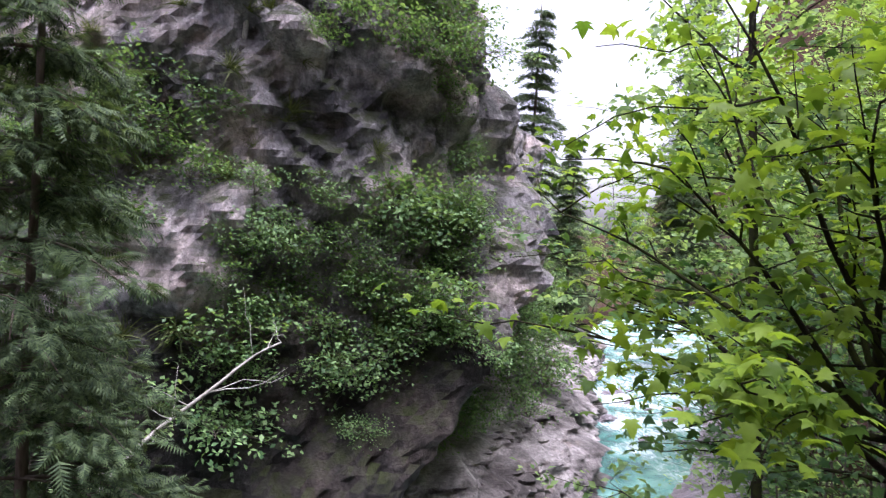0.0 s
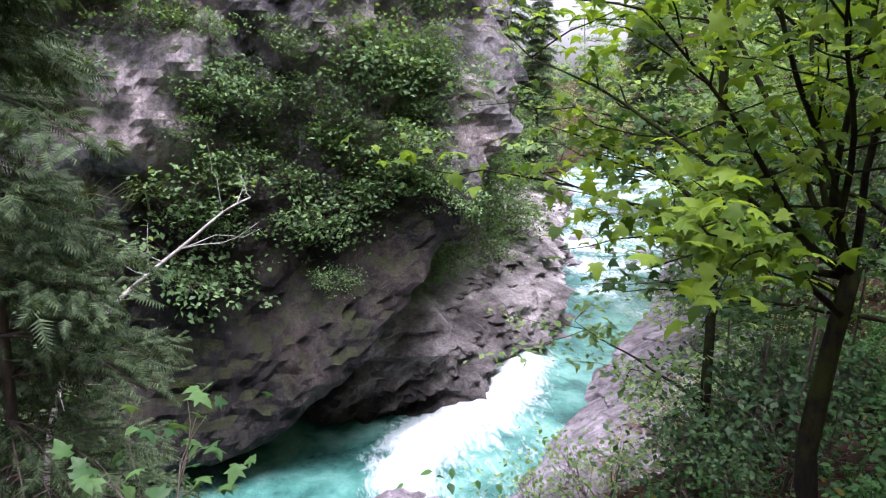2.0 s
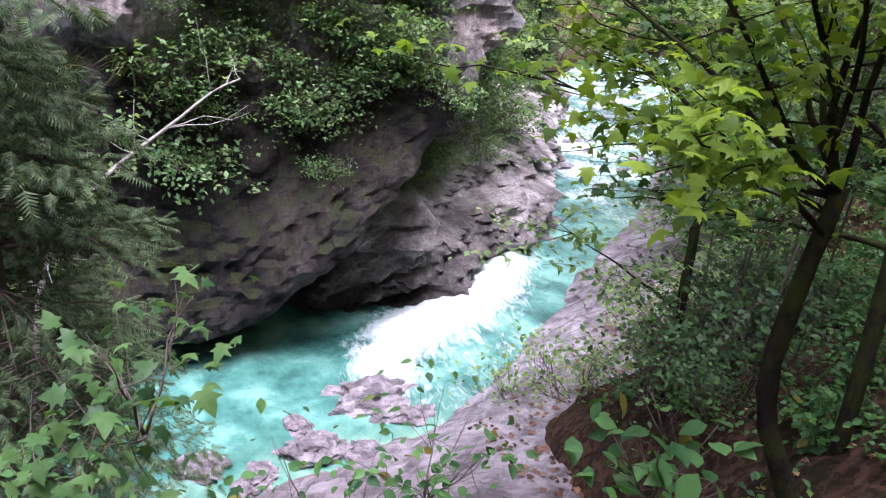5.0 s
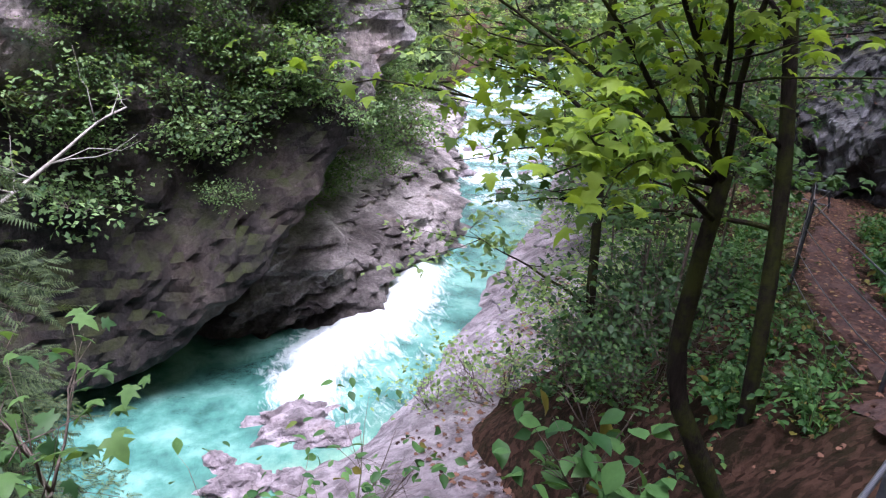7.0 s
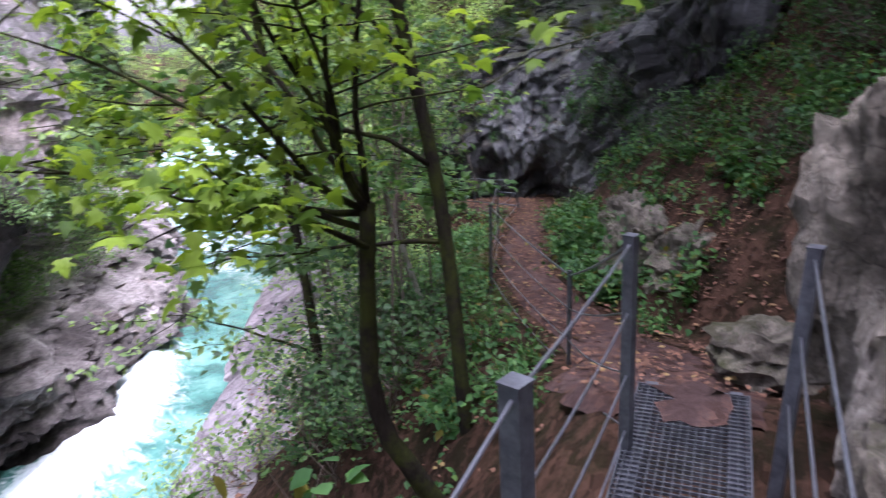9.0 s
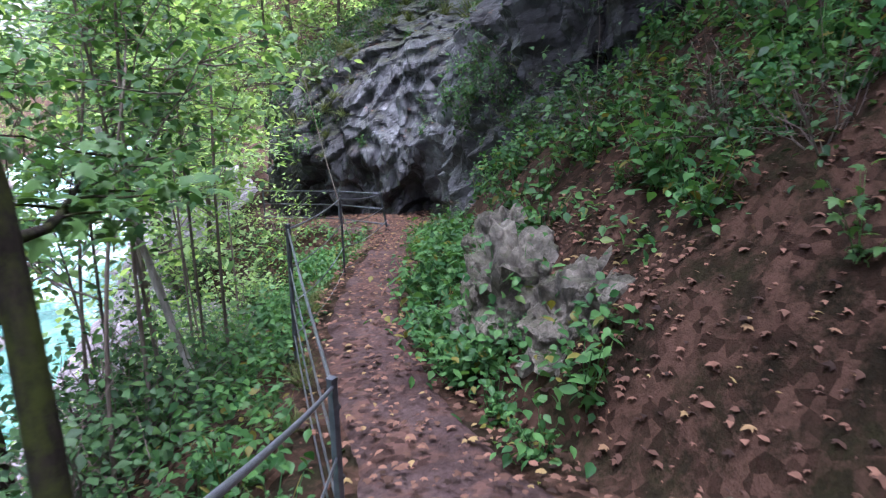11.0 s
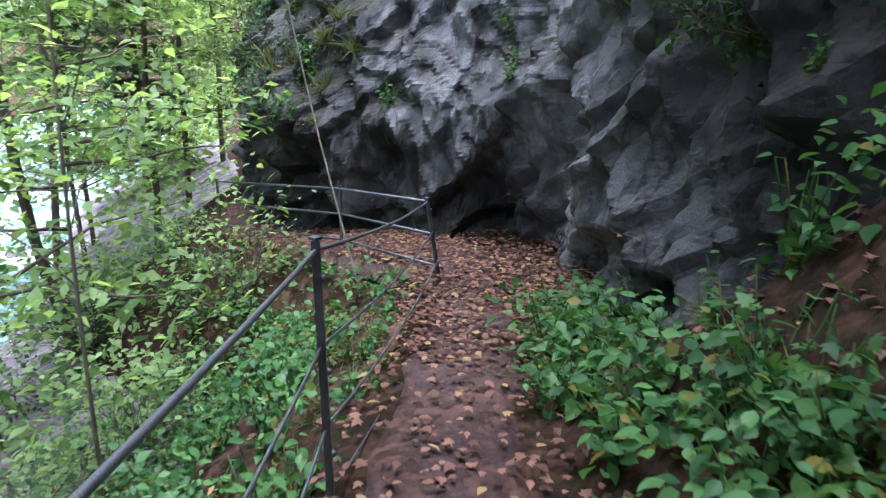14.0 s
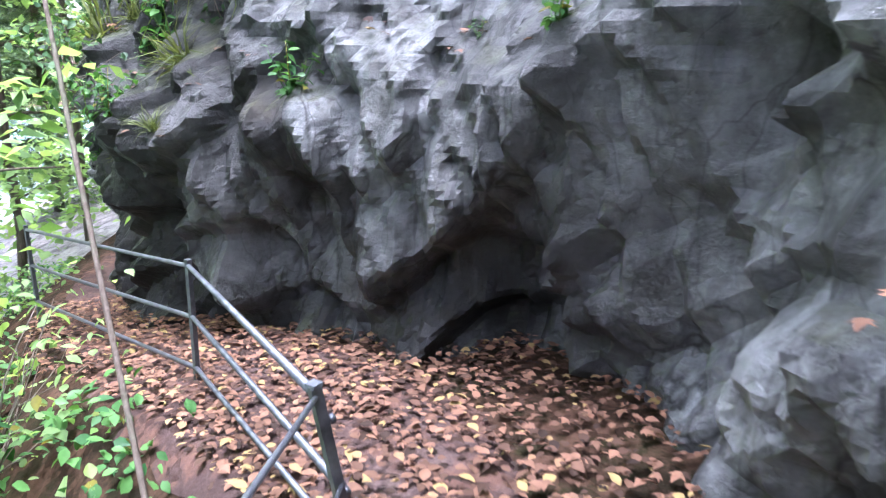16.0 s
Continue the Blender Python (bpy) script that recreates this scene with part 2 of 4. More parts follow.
STEEL, nt, b = mat("weathered_galvanised_steel", 0.5, 0.7)
nt.links.new(ramp(nt, noisy(nt, coords(nt), 12, 6, 0.7), [(0.3, (0.06, 0.065, 0.075)), (0.7, (0.17, 0.185, 0.21))]), b.inputs["Base Color"])
bumped(nt, b, noisy(nt, coords(nt), 60, 4), 0.3, 0.004)
CABLE, nt, b = mat("steel_wire_rope", 0.45, 0.8)
w = nt.nodes.new("ShaderNodeTexWave")
w.inputs["Scale"].default_value, w.inputs["Distortion"].default_value = 60, 2
nt.links.new(coords(nt, (1, 1, 1)), w.inputs[0])
nt.links.new(ramp(nt, w.outputs[1], [(0.2, (0.06, 0.065, 0.075)), (0.8, (0.26, 0.28, 0.32))]), b.inputs["Base Color"])

WATER, nt, b = mat("turquoise_mountain_water", 0.12, 0, 0.5)
att = nt.nodes.new("ShaderNodeAttribute")
att.attribute_name = "foam"
dep = nt.nodes.new("ShaderNodeAttribute")
dep.attribute_name = "shallow"
deepcol = ramp(nt, noisy(nt, coords(nt, (1, 1, 1)), 0.9, 5, 0.6), [(0.36, (0.025, 0.09, 0.075)), (0.5, (0.06, 0.19, 0.155)), (0.66, (0.16, 0.35, 0.29))])
shallow = ramp(nt, noisy(nt, coords(nt), 1.8, 6, 0.65), [(0.35, (0.06, 0.22, 0.17)), (0.6, (0.18, 0.32, 0.23)), (0.75, (0.30, 0.36, 0.27))])
col = mixed(nt, dep.outputs["Fac"], deepcol, shallow)
torn = nt.nodes.new("ShaderNodeMath")
torn.operation = "MULTIPLY_ADD"
torn.inputs[1].default_value, torn.inputs[2].default_value = 1.1, -0.55
nt.links.new(noisy(nt, coords(nt, (1.6, 0.7, 1)), 3.2, 9, 0.72, 1.2), torn.inputs[0])
total = nt.nodes.new("ShaderNodeMath")
total.operation = "ADD"
nt.links.new(torn.outputs[0], total.inputs[0])
nt.links.new(att.outputs["Fac"], total.inputs[1])
white = ramp(nt, total.outputs[0], [(0.34, grey(0.0)), (0.55, grey(0.4)), (0.95, grey(1.0))])
nt.links.new(mixed(nt, white, col, (0.78, 0.86, 0.88)), b.inputs["Base Color"])
nt.links.new(ramp(nt, white, [(0.0, grey(0.1)), (1.0, grey(0.7))]), b.inputs["Roughness"])
bumped(nt, b, noisy(nt, coords(nt, (1.4, 0.8, 1)), 5, 6, 0.65, 0.8), 0.55, 0.08)


# ---- helpers for building ----
def mesh_ob(name, verts, faces, material, smooth=True, parent=None, label=""):
    me = bpy.data.meshes.new(name)
    me.from_pydata([tuple(v) for v in verts], [], [tuple(f) for f in faces])
    me.materials.append(material)
    me.polygons.foreach_set("use_smooth", [smooth] * len(me.polygons))
    me.update()
    ob = new(name, me)
    if parent:
        ob.parent = parent
    if label:
        ob["label"] = label
    return ob


def thing(name, at, label, category, group=""):
    e = new(name)
    e.empty_display_size = 0.1
    e.location = at
    return tagged(e, label, category, group)


def fbm(p, octaves=5, rough=0.5):
    return noise.fractal(p, 1.0 - rough * 0.2, 2.1, octaves)


def crag(p, freq, step, tilt, soft=0.05):
    """Broken rock: every Voronoi cell is a facet of its own height and slant."""
    q = Vector(p) * freq
    far, cells = noise.voronoi(q)
    total = weight = 0.0
    for d, c in zip(far[:3], cells[:3]):
        w2 = max(0.0, 1.0 - (d - far[0]) / soft) ** 2
        if w2 > 0:
            r = noise.noise_vector(c * 5.37)
            total += w2 * (step * noise.noise(c * 3.11 + Vector((7, 1, 4))) + tilt * (q - c).dot(r) / freq)
            weight += w2
    return total / weight


FACET_WAYS = [Vector((math.cos(k * 2.4) * math.sin(0.5 + 0.63 * k), math.sin(k * 2.4) * math.sin(0.5 + 0.63 * k), math.cos(0.5 + 0.63 * k))) for k in range(5)]


def facet(p, freq, amp=1.0, steep=0.22):
    """Broken rock of plane facets: slanting saw waves in five directions, gently bent so that none repeats."""
    q = Vector(p) * freq
    bend = noise.noise_vector(q * 0.55) * 0.75
    total = 0.0
    for k, way in enumerate(FACET_WAYS):
        u = ((q + bend).dot(way) * (0.75 + 0.17 * k) + 0.37 * k) % 1.0
        total += (u / (1 - steep) if u < 1 - steep else (1 - u) / steep) - 0.5
    return amp * 0.2 * total / freq


def along(line, n):
    """n points spread evenly over a polyline of any dimension, smoothed."""
    p = np.array(line, float)
    for _ in range(3):
        q = np.empty((2 * len(p) - 2, p.shape[1]))
        q[0::2], q[1::2] = 0.75 * p[:-1] + 0.25 * p[1:], 0.25 * p[:-1] + 0.75 * p[1:]
        p = np.vstack([p[:1], q, p[-1:]])
    s = np.concatenate([[0], np.cumsum(np.linalg.norm(np.diff(p, axis=0), axis=1))])
    u = np.linspace(0, s[-1], n)
    return np.stack([np.interp(u, s, p[:, k]) for k in range(p.shape[1])], axis=1)


def tube(points, radii, sides=7, wob=0.0):
    pts = np.array(points, float)
    verts, faces = [], []
    for i, p in enumerate(pts):
        d = Vector(pts[min(i + 1, len(pts) - 1)] - pts[max(i - 1, 0)]).normalized()
        a = d.orthogonal().normalized()
        a = (Vector((0, 0, 1)).cross(d)).normalized() if abs(d.z) < 0.95 else Vector((1, 0, 0)).cross(d).normalized()
        b = d.cross(a)
        for k in range(sides):
            g = 2 * math.pi * k / sides
            r = radii[i] * (1 + wob * noise.noise(Vector(p) * 6 + Vector((k * 1.7, 0, 0))))
            verts.append(Vector(p) + a * (r * math.cos(g)) + b * (r * math.sin(g)))
        if i:
            o = (i - 1) * sides
            for k in range(sides):
                faces.append((o + k, o + (k + 1) % sides, o + sides + (k + 1) % sides, o + sides + k))
    faces.append(tuple(range(sides))[::-1])
    faces.append(tuple(len(verts) - sides + k for k in range(sides)))
    return verts, faces


def joined(pieces):
    verts, faces = [], []
    for v, f in pieces:
        o = len(verts)
        verts += list(v)
        faces += [tuple(i + o for i in g) for g in f]
    return verts, faces


OVAL = (np.array([(0, 0, 0), (0.28, 0.25, 0.06), (0.33, 0.5, 0.07), (0.17, 0.82, 0.03), (0, 1.05, -0.12), (-0.17, 0.82, 0.03), (-0.33, 0.5, 0.07), (-0.28, 0.25, 0.06), (0, 0.5, 0)]),
        [(0, 1, 2, 8), (8, 2, 3, 4), (0, 8, 6, 7), (8, 4, 5, 6)])
LOBED = (np.array([(0, 0, 0), (0.16, -0.08, -0.03), (0.5, 0.05, -0.08), (0.3, 0.2, 0.02), (0.62, 0.48, -0.1), (0.28, 0.48, 0.03), (0.2, 0.72, 0.0), (0, 1.05, -0.16), (-0.2, 0.72, 0.0), (-0.28, 0.48, 0.03),
                   (-0.62, 0.48, -0.1), (-0.3, 0.2, 0.02), (-0.5, 0.05, -0.08), (-0.16, -0.08, -0.03), (0, 0.35, 0.02)]),
         [(0, 1, 2, 3), (0, 3, 14), (14, 3, 4, 5), (14, 5, 6), (14, 6, 7), (14, 7, 8), (14, 8, 9), (14, 9, 10, 11), (14, 11, 0), (0, 11, 12, 13)])
SMALL = (np.array([(0, 0, 0), (0.32, 0.5, 0.06), (0, 1.0, -0.08), (-0.32, 0.5, 0.06)]), [(0, 1, 2), (0, 2, 3)])
side_needles = [[(0.01 * g, 0.06 + 0.09 * k, 0.0), (0.01 * g, 0.135 + 0.09 * k, 0.0), (g * (0.30 - 0.022 * k), 0.22 + 0.09 * k, -0.05 - 0.01 * k)] for k in range(9) for g in (-1, 1)]
SPRAY = (np.array([(-0.012, 0, 0), (0.012, 0, 0), (0, 1.0, -0.1)] + [v for tri in side_needles for v in tri]), [(0, 1, 2)] + [(3 + 3 * k, 4 + 3 * k, 5 + 3 * k) for k in range(18)])
BLADE = (np.array([(-0.018, 0, 0), (0.018, 0, 0), (0.012, 0.5, 0.12), (-0.012, 0.5, 0.12), (0, 1.0, -0.05)]), [(0, 1, 2, 3), (3, 2, 4)])


def leaves(shape, places, sizes, heading=None, droop=0.25, rng=None, level=1.0):
    """Verts and faces of a leaf at every place; heading: the way in which each one points (by the horizontal angle)."""
    base, faces = shape
    n = len(places)
    yaw = rng.uniform(0, 2 * math.pi, n) if heading is None else np.asarray(heading) + rng.normal(0, 0.5, n)
    pit = rng.normal(-droop, 0.35 * level, n)
    rol = rng.normal(0, 0.45 * level, n)
    cy, sy, cp, sp, cr, sr = np.cos(yaw), np.sin(yaw), np.cos(pit), np.sin(pit), np.cos(rol), np.sin(rol)
    s = np.asarray(sizes)[:, None]
    b = base[None] * s[:, None]
    x, y, z = b[..., 0], b[..., 1], b[..., 2]
    x, z = x * cr[:, None] + z * sr[:, None], -x * sr[:, None] + z * cr[:, None]
    y, z = y * cp[:, None] - z * sp[:, None], y * sp[:, None] + z * cp[:, None]
    x, y = x * cy[:, None] - y * sy[:, None], x * sy[:, None] + y * cy[:, None]
    v = np.stack([x, y, z], -1) + np.asarray(places)[:, None]
    k = len(base)
    f = [tuple(i * k + j for j in g) for i in range(n) for g in faces]
    return v.reshape(-1, 3), f


# ---- the lie of the land ----
PATH_LINE = [(-6, -2.2, -0.6), (0, -0.3, -0.5), (2.5, 0.5, -0.4), (3.15, 0.69, -0.04), (3.8, 1.05, -0.28), (4.6, 1.6, -0.6), (5.3, 2.5, -0.8), (6.25, 3.6, -0.95), (7.2, 4.4, -1.08), (8.4, 5.35, -1.28), (9.4, 5.95, -1.4),
             (10.6, 6.6, -1.52), (11.55, 7.5, -1.62), (12.05, 8.7, -1.78), (12.15, 9.8, -1.98), (12.5, 11.0, -2.2), (13.1, 12.1, -2.35), (14.2, 13.4, -2.5), (17, 16, -2.7), (30, 32, -3.0)]
RIVER_LINE = [(-60, -4), (-12, 7.4), (-3, 9.4), (1.2, 10.4), (4.2, 11.4), (6.6, 13.2), (9.4, 16.3), (12.2, 20.4), (15, 25), (21, 34), (32, 50), (90, 120)]
CLIFF_LINE = [(-60, 2), (-14, 8.8), (-8, 11.2), (-3, 12.3), (0, 12.7), (3, 13.1), (5.1, 14.2), (6.6, 17), (7.8, 21), (9, 26), (12, 36), (40, 80)]
pl, rl, cl = along(PATH_LINE, 700), along(RIVER_LINE, 900), along(CLIFF_LINE, 900)


def beside(line, x, y):
    """Distance from a plan line, to its right positive, and the index of the nearest point."""
    d2 = (line[:, 0] - x) ** 2 + (line[:, 1] - y) ** 2
    i = int(np.argmin(d2))
    a, b = line[max(i - 1, 0)], line[min(i + 1, len(line) - 1)]
    side = (b[0] - a[0]) * (y - a[1]) - (b[1] - a[1]) * (x - a[0])
    return math.sqrt(d2[i]) * (-1 if side > 0 else 1), i


def smooth(a, b, v):
    t = min(1, max(0, (v - a) / (b - a)))
    return t * t * (3 - 2 * t)


def land(x, y):
    d, i = beside(pl, x, y)
    zp = pl[i, 2]
    dr, _ = beside(rl, x, y)
    dc, _ = beside(cl, x, y)
    if dc < 0.5:
        return -7.0 + (19 * smooth(-5, -10, dc) + 14 * smooth(-12, -60, dc)) * (1 - 0.72 * smooth(16, 32, y))
    bump = 0.10 * fbm(Vector((x * 0.9, y * 0.9, 3.0)), 4)
    half = 0.45 + 0.35 * smooth(3.0, 4.0, x) * (1 - smooth(5.0, 6.0, x)) + 0.35 * smooth(11.0, 11.8, x) * (1 - smooth(9.2, 10.4, y))
    if d > 0:
        half += 0.95 * smooth(9.7, 10.8, x) + 0.9 * (1 - smooth(3.0, 4.2, x))
        e = max(0, d - half)
        rise = 1.05 * min(e, 2.2) + 1.25 * max(0, e - 2.2)
        rise = rise if rise < 22 else 22 + (rise - 22) * 0.3
        z = zp + rise + bump * min(1, e * 2) * (1.5 + e * 0.3)
    else:
        e = max(0, -d - half * 0.75)
        z = zp - (0.6 + 0.6 * (1 - smooth(2.2, 4.0, x))) * min(e, 1.0) - 1.05 * max(0, e - 1.0) + bump * min(1, e * 2)
    bank = -6.6 + 0.9 * smooth(0.6, 2.1, dr) + 0.30 * max(0, dr - 1.9) if dr > 0 else -6.6
    far = smooth(16, 30, math.hypot(x - 5, y - 5))
    bank += far * 0.22 * max(0, dr - 4)
    return max(z, bank) if dr > 0 else bank


def axis(fine_a, fine_b, step, out_a, out_b):
    mid = list(np.arange(fine_a, fine_b, step))
    lo, hi, s = [], [], step
    v = fine_a
    while v > out_a:
        s *= 1.22
        v -= s
        lo.append(v)
    v, s = mid[-1], step
    while v < out_b:
        s *= 1.22
        v += s
        hi.append(v)
    return lo[::-1] + mid + hi


gx, gy = axis(-2.5, 15.0, 0.13, -400, 400), axis(-2.0, 14.0, 0.13, -400, 400)
gv = [(x, y, land(x, y)) for y in gy for x in gx]
nx = len(gx)
gf = [(j * nx + i, j * nx + i + 1, (j + 1) * nx + i + 1, (j + 1) * nx + i) for j in range(len(gy) - 1) for i in range(nx - 1)]
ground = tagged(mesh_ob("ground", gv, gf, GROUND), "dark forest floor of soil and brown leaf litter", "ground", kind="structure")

# the trodden path, a strip a little proud of the soil
ps = along(PATH_LINE, 900)
ps = ps[(ps[:, 0] > 3.22) & (ps[:, 0] < 20)]
pv, pf, across = [], [], 13
for i, p in enumerate(ps):
    a, b2 = ps[max(i - 1, 0)], ps[min(i + 1, len(ps) - 1)]
    t = Vector((b2[0] - a[0], b2[1] - a[1], 0)).normalized()
    n = Vector((t.y, -t.x, 0))
    half = 0.37 + 0.28 * smooth(3.0, 4.0, p[0]) * (1 - smooth(4.2, 5.2, p[0])) + 0.3 * smooth(11.0, 11.8, p[0]) * (1 - smooth(9.2, 10.4, p[1])) - 0.05 * smooth(6, 7.5, p[0])
    for k in range(across):
        u = 2 * k / (across - 1) - 1
        w2 = half * (1 + 0.18 * noise.noise(Vector((p[0] * 2.1, p[1] * 2.1, 5.0 if u > 0 else 9.0))))
        q = Vector(p) + n * (u * w2)
        edge = 0.035 * (1 - u ** 4) - 0.05 * (u ** 8)
        q.z = (q.z if abs(u) < 0.95 else q.z - 0.03) + edge + 0.03 * fbm(q * 3.0, 4)
        pv.append(q)
    if i:
        o = (i - 1) * across
        pf += [(o + k, o + k + 1, o + across + k + 1, o + across + k) for k in range(across - 1)]
path = tagged(mesh_ob("path", pv, pf, PATH_SOIL), "narrow trodden footpath of reddish brown earth", "path", kind="structure")


def path_height(x, y):
    d, i = beside(pl, x, y)
    return max(land(x, y), pl[i, 2] + 0.03 if abs(d) < 0.42 and x > 3.2 else -99)


# ---- the river ----
wp = along(RIVER_LINE, 900)
wp = wp[(wp[:, 0] > -14) & (wp[:, 0] < 40)]
wv, wf, foam, shal, n_w = [], [], [], [], 46
s_run = np.concatenate([[0], np.cumsum(np.linalg.norm(np.diff(wp, axis=0), axis=1))])
wp = np.stack([np.interp(np.arange(0, s_run[-1], 0.12), s_run, wp[:, k]) for k in (0, 1)], 1)
for i, p in enumerate(wp):
    a, b2 = wp[max(i - 1, 0)], wp[min(i + 1, len(wp) - 1)]
    t = Vector((b2[0] - a[0], b2[1] - a[1], 0)).normalized()
    n = Vector((t.y, -t.x, 0))
    for k in range(n_w):
        u = k / (n_w - 1) * 2 - 1
        q = Vector((p[0], p[1], 0)) + n * (u * 4.6)
        rapid = smooth(1.5, 3.4, q.x + 0.5 * noise.noise(q * 1.5)) * (1 - smooth(5.6, 9.5, q.x))
        ridge = math.exp(-((u * 4.6 + 0.75) / 0.75) ** 2)
        tail = smooth(0.2, 3.0, q.x) * (1 - smooth(2.6, 3.6, q.x)) * math.exp(-((u * 4.6 - 0.2) / 0.9) ** 2)
        upper = smooth(9, 12, q.x) * 0.5
        z = -5.5 + 0.32 * smooth(2.0, 7.0, q.x) + 0.5 * smooth(8.5, 16, q.x)
        z += 0.05 * fbm(q * 1.2, 4) + (0.16 * rapid * ridge + 0.12 * upper) * (0.6 + fbm(q * 2.6, 4)) + 0.18 * rapid * ridge
        wv.append((q.x, q.y, z))
        foam.append(min(1.1, 0.6 * rapid * ridge + 0.33 * rapid + 0.5 * tail + upper * (0.9 + 0.6 * noise.noise(q * 0.7))))
        shal.append(max(0, min(1, smooth(0.2, 0.55, u) * (1 - smooth(3.0, 4.5, q.x)) + 0.7 * smooth(7.5, 10, q.x) * smooth(-0.1, 0.3, u))))
    if i:
        o = (i - 1) * n_w
        wf += [(o + k, o + k + 1, o + n_w + k + 1, o + n_w + k) for k in range(n_w - 1)]
water = tagged(mesh_ob("water", wv, wf, WATER), "turquoise mountain river with a white foaming rapid", "river", kind="structure")
for key, vals in (("foam", foam), ("shallow", shal)):
    water.data.attributes.new(key, "FLOAT", "POINT").data.foreach_set("value", vals)


# ---- rock walls ----
def sheet(name, line, step, levels, shift, material, roughness, label, category="rock wall", kind="structure", thick=0.0):
    """A rock wall over a plan line: levels are its heights (bottom, top, step); shift(x, y, z) leans it back (to the line's left)."""
    length = np.linalg.norm(np.diff(np.array(line, float)[:, :2], axis=0), axis=1).sum()
    p = along(line, int(length / step))
    zs = np.arange(*levels)
    verts, faces, m = [], [], len(zs)
    for i, q in enumerate(p):
        a, b2 = p[max(i - 2, 0)], p[min(i + 2, len(p) - 1)]
        t = Vector((b2[0] - a[0], b2[1] - a[1], 0)).normalized()
        n = Vector((-t.y, t.x, 0))
        for z in zs:
            at = Vector((q[0], q[1], z))
            back, lift = shift(i / (len(p) - 1), q[0], q[1], z)
            at = at + n * back + Vector((0, 0, lift))
            at = at - n * roughness(at)
            verts.append(at)
        if i:
            o = (i - 1) * m
            faces += [(o + k, o + m + k, o + m + k + 1, o + k + 1) for k in range(m - 1)]
    return tagged(mesh_ob(name, verts, faces, material, False), label, category, kind=kind)


def cliff_rough(p):
    q = Vector((p.x, p.y, p.z * 0.65 + p.x * 0.35))
    calm = 1 - 0.65 * smooth(1.5, -0.8, p.z) * smooth(-9, -5, p.x)
    return 0.35 * fbm(p * 0.28, 3) + calm * (facet(q, 0.42, 0.75) + facet(q, 1.0, 0.9)) + facet(q, 2.6, 0.9) + 0.05 * fbm(p * 3.5, 4)


def lip(x):
    return float(np.interp(x, [-12, -4, -1, 0.2, 1.2, 2.4, 3.1, 3.8, 5.0, 6.5], [-5.6, -5.1, -4.9, -4.7, -3.9, -2.5, -1.4, -0.2, 1.6, 3.5]))


def cliff_shift(u, x, y, z):
    under = max(0, lip(x) - z)
    back = -1.5 * math.exp(-((z - lip(x) - 0.3) / 1.3) ** 2) * smooth(-5, -1, x) + 2.6 * min(under, 1.7) + 0.14 * max(0, z - 1.0) - 0.45 * math.exp(-((z - 4.8) / 1.0) ** 2)
    if x < -0.5:
        back += 0.3 * max(0, z + 2) * smooth(-0.5, -5, x)
    return back, 0.0


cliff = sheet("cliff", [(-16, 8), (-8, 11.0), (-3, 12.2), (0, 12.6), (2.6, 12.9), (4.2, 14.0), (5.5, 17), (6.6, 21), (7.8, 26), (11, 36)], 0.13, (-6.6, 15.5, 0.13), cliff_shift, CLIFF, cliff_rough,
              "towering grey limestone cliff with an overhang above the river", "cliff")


def shelf_rough(p):
    q = Vector((p.x * 0.6 + p.z * 0.5, p.y * 0.6, p.z * 1.6 - p.x * 0.45))
    return 0.25 * fbm(p * 0.5, 3) + facet(q, 0.7, 1.1) + facet(q, 1.8, 1.1) + facet(q, 4.5, 0.9) + 0.03 * fbm(p * 5, 4)


def shelf_shift(u, x, y, z):
    top = float(np.interp(x, [-2, 2, 4.4, 5.2, 6.2, 8, 10, 13], [-4.0, -4.0, -3.9, -4.5, -4.0, -4.0, -3.9, -3.6]))
    over = max(0, z - top)
    return 0.25 * max(0, z + 5.6) + over * 1.5 - over * over * 0.16, -0.25 * over


rock_shelf = sheet("rock_shelf", [(-2.5, 14.4), (0.3, 13.5), (2.6, 12.75), (4.9, 12.75), (5.6, 13.4), (6.2, 14.4), (7.6, 14.9), (8.6, 15.9), (9.8, 18.5), (11.2, 21.8), (13.2, 26), (17, 32)], 0.09, (-6.4, -0.2, 0.09), shelf_shift, PALE, shelf_rough,
                   "water-washed pale limestone shelf at the foot of the cliff", "rock")


def face_rough(p):
    q = Vector((p.x, p.y, p.z * 0.4 + (p.x - p.y) * 0.3))
    w = Vector((p.x + p.z * 0.3, p.y, p.z * 0.6 + p.y * 0.35))
    return 0.14 * fbm(p * 0.6, 3) + facet(q, 0.9, 0.75) + facet(w, 2.1, 1.05) + facet(q, 5.0, 0.95) + 0.008 * fbm(p * 11, 3)


def face_shift(u, x, y, z):
    """The foot is hollowed out, the brow hangs over it, and above that the rock leans back in a slab."""
    foot = float(np.interp(u, [0, 0.3, 0.45, 0.55, 0.63, 0.78, 1], [-2.6, -2.3, -1.95, -1.72, -1.62, -1.4, -0.8]))
    h = max(0, z - foot)
    belly = smooth(0.15, 0.4, u) * (1 - smooth(0.60, 0.66, u))
    brow = 1.25
    out = -0.30 * belly * smooth(0.35, brow, h) + 0.18 * math.exp(-((h - 0.15) / 0.4) ** 2) * math.exp(-((u - 0.585) / 0.05) ** 2)
    back = (0.5 * belly + 0.12 * (1 - belly)) * max(0, h - brow)
    over = max(0, h - 3.0)
    return out + back + 0.9 * over, -0.3 * over


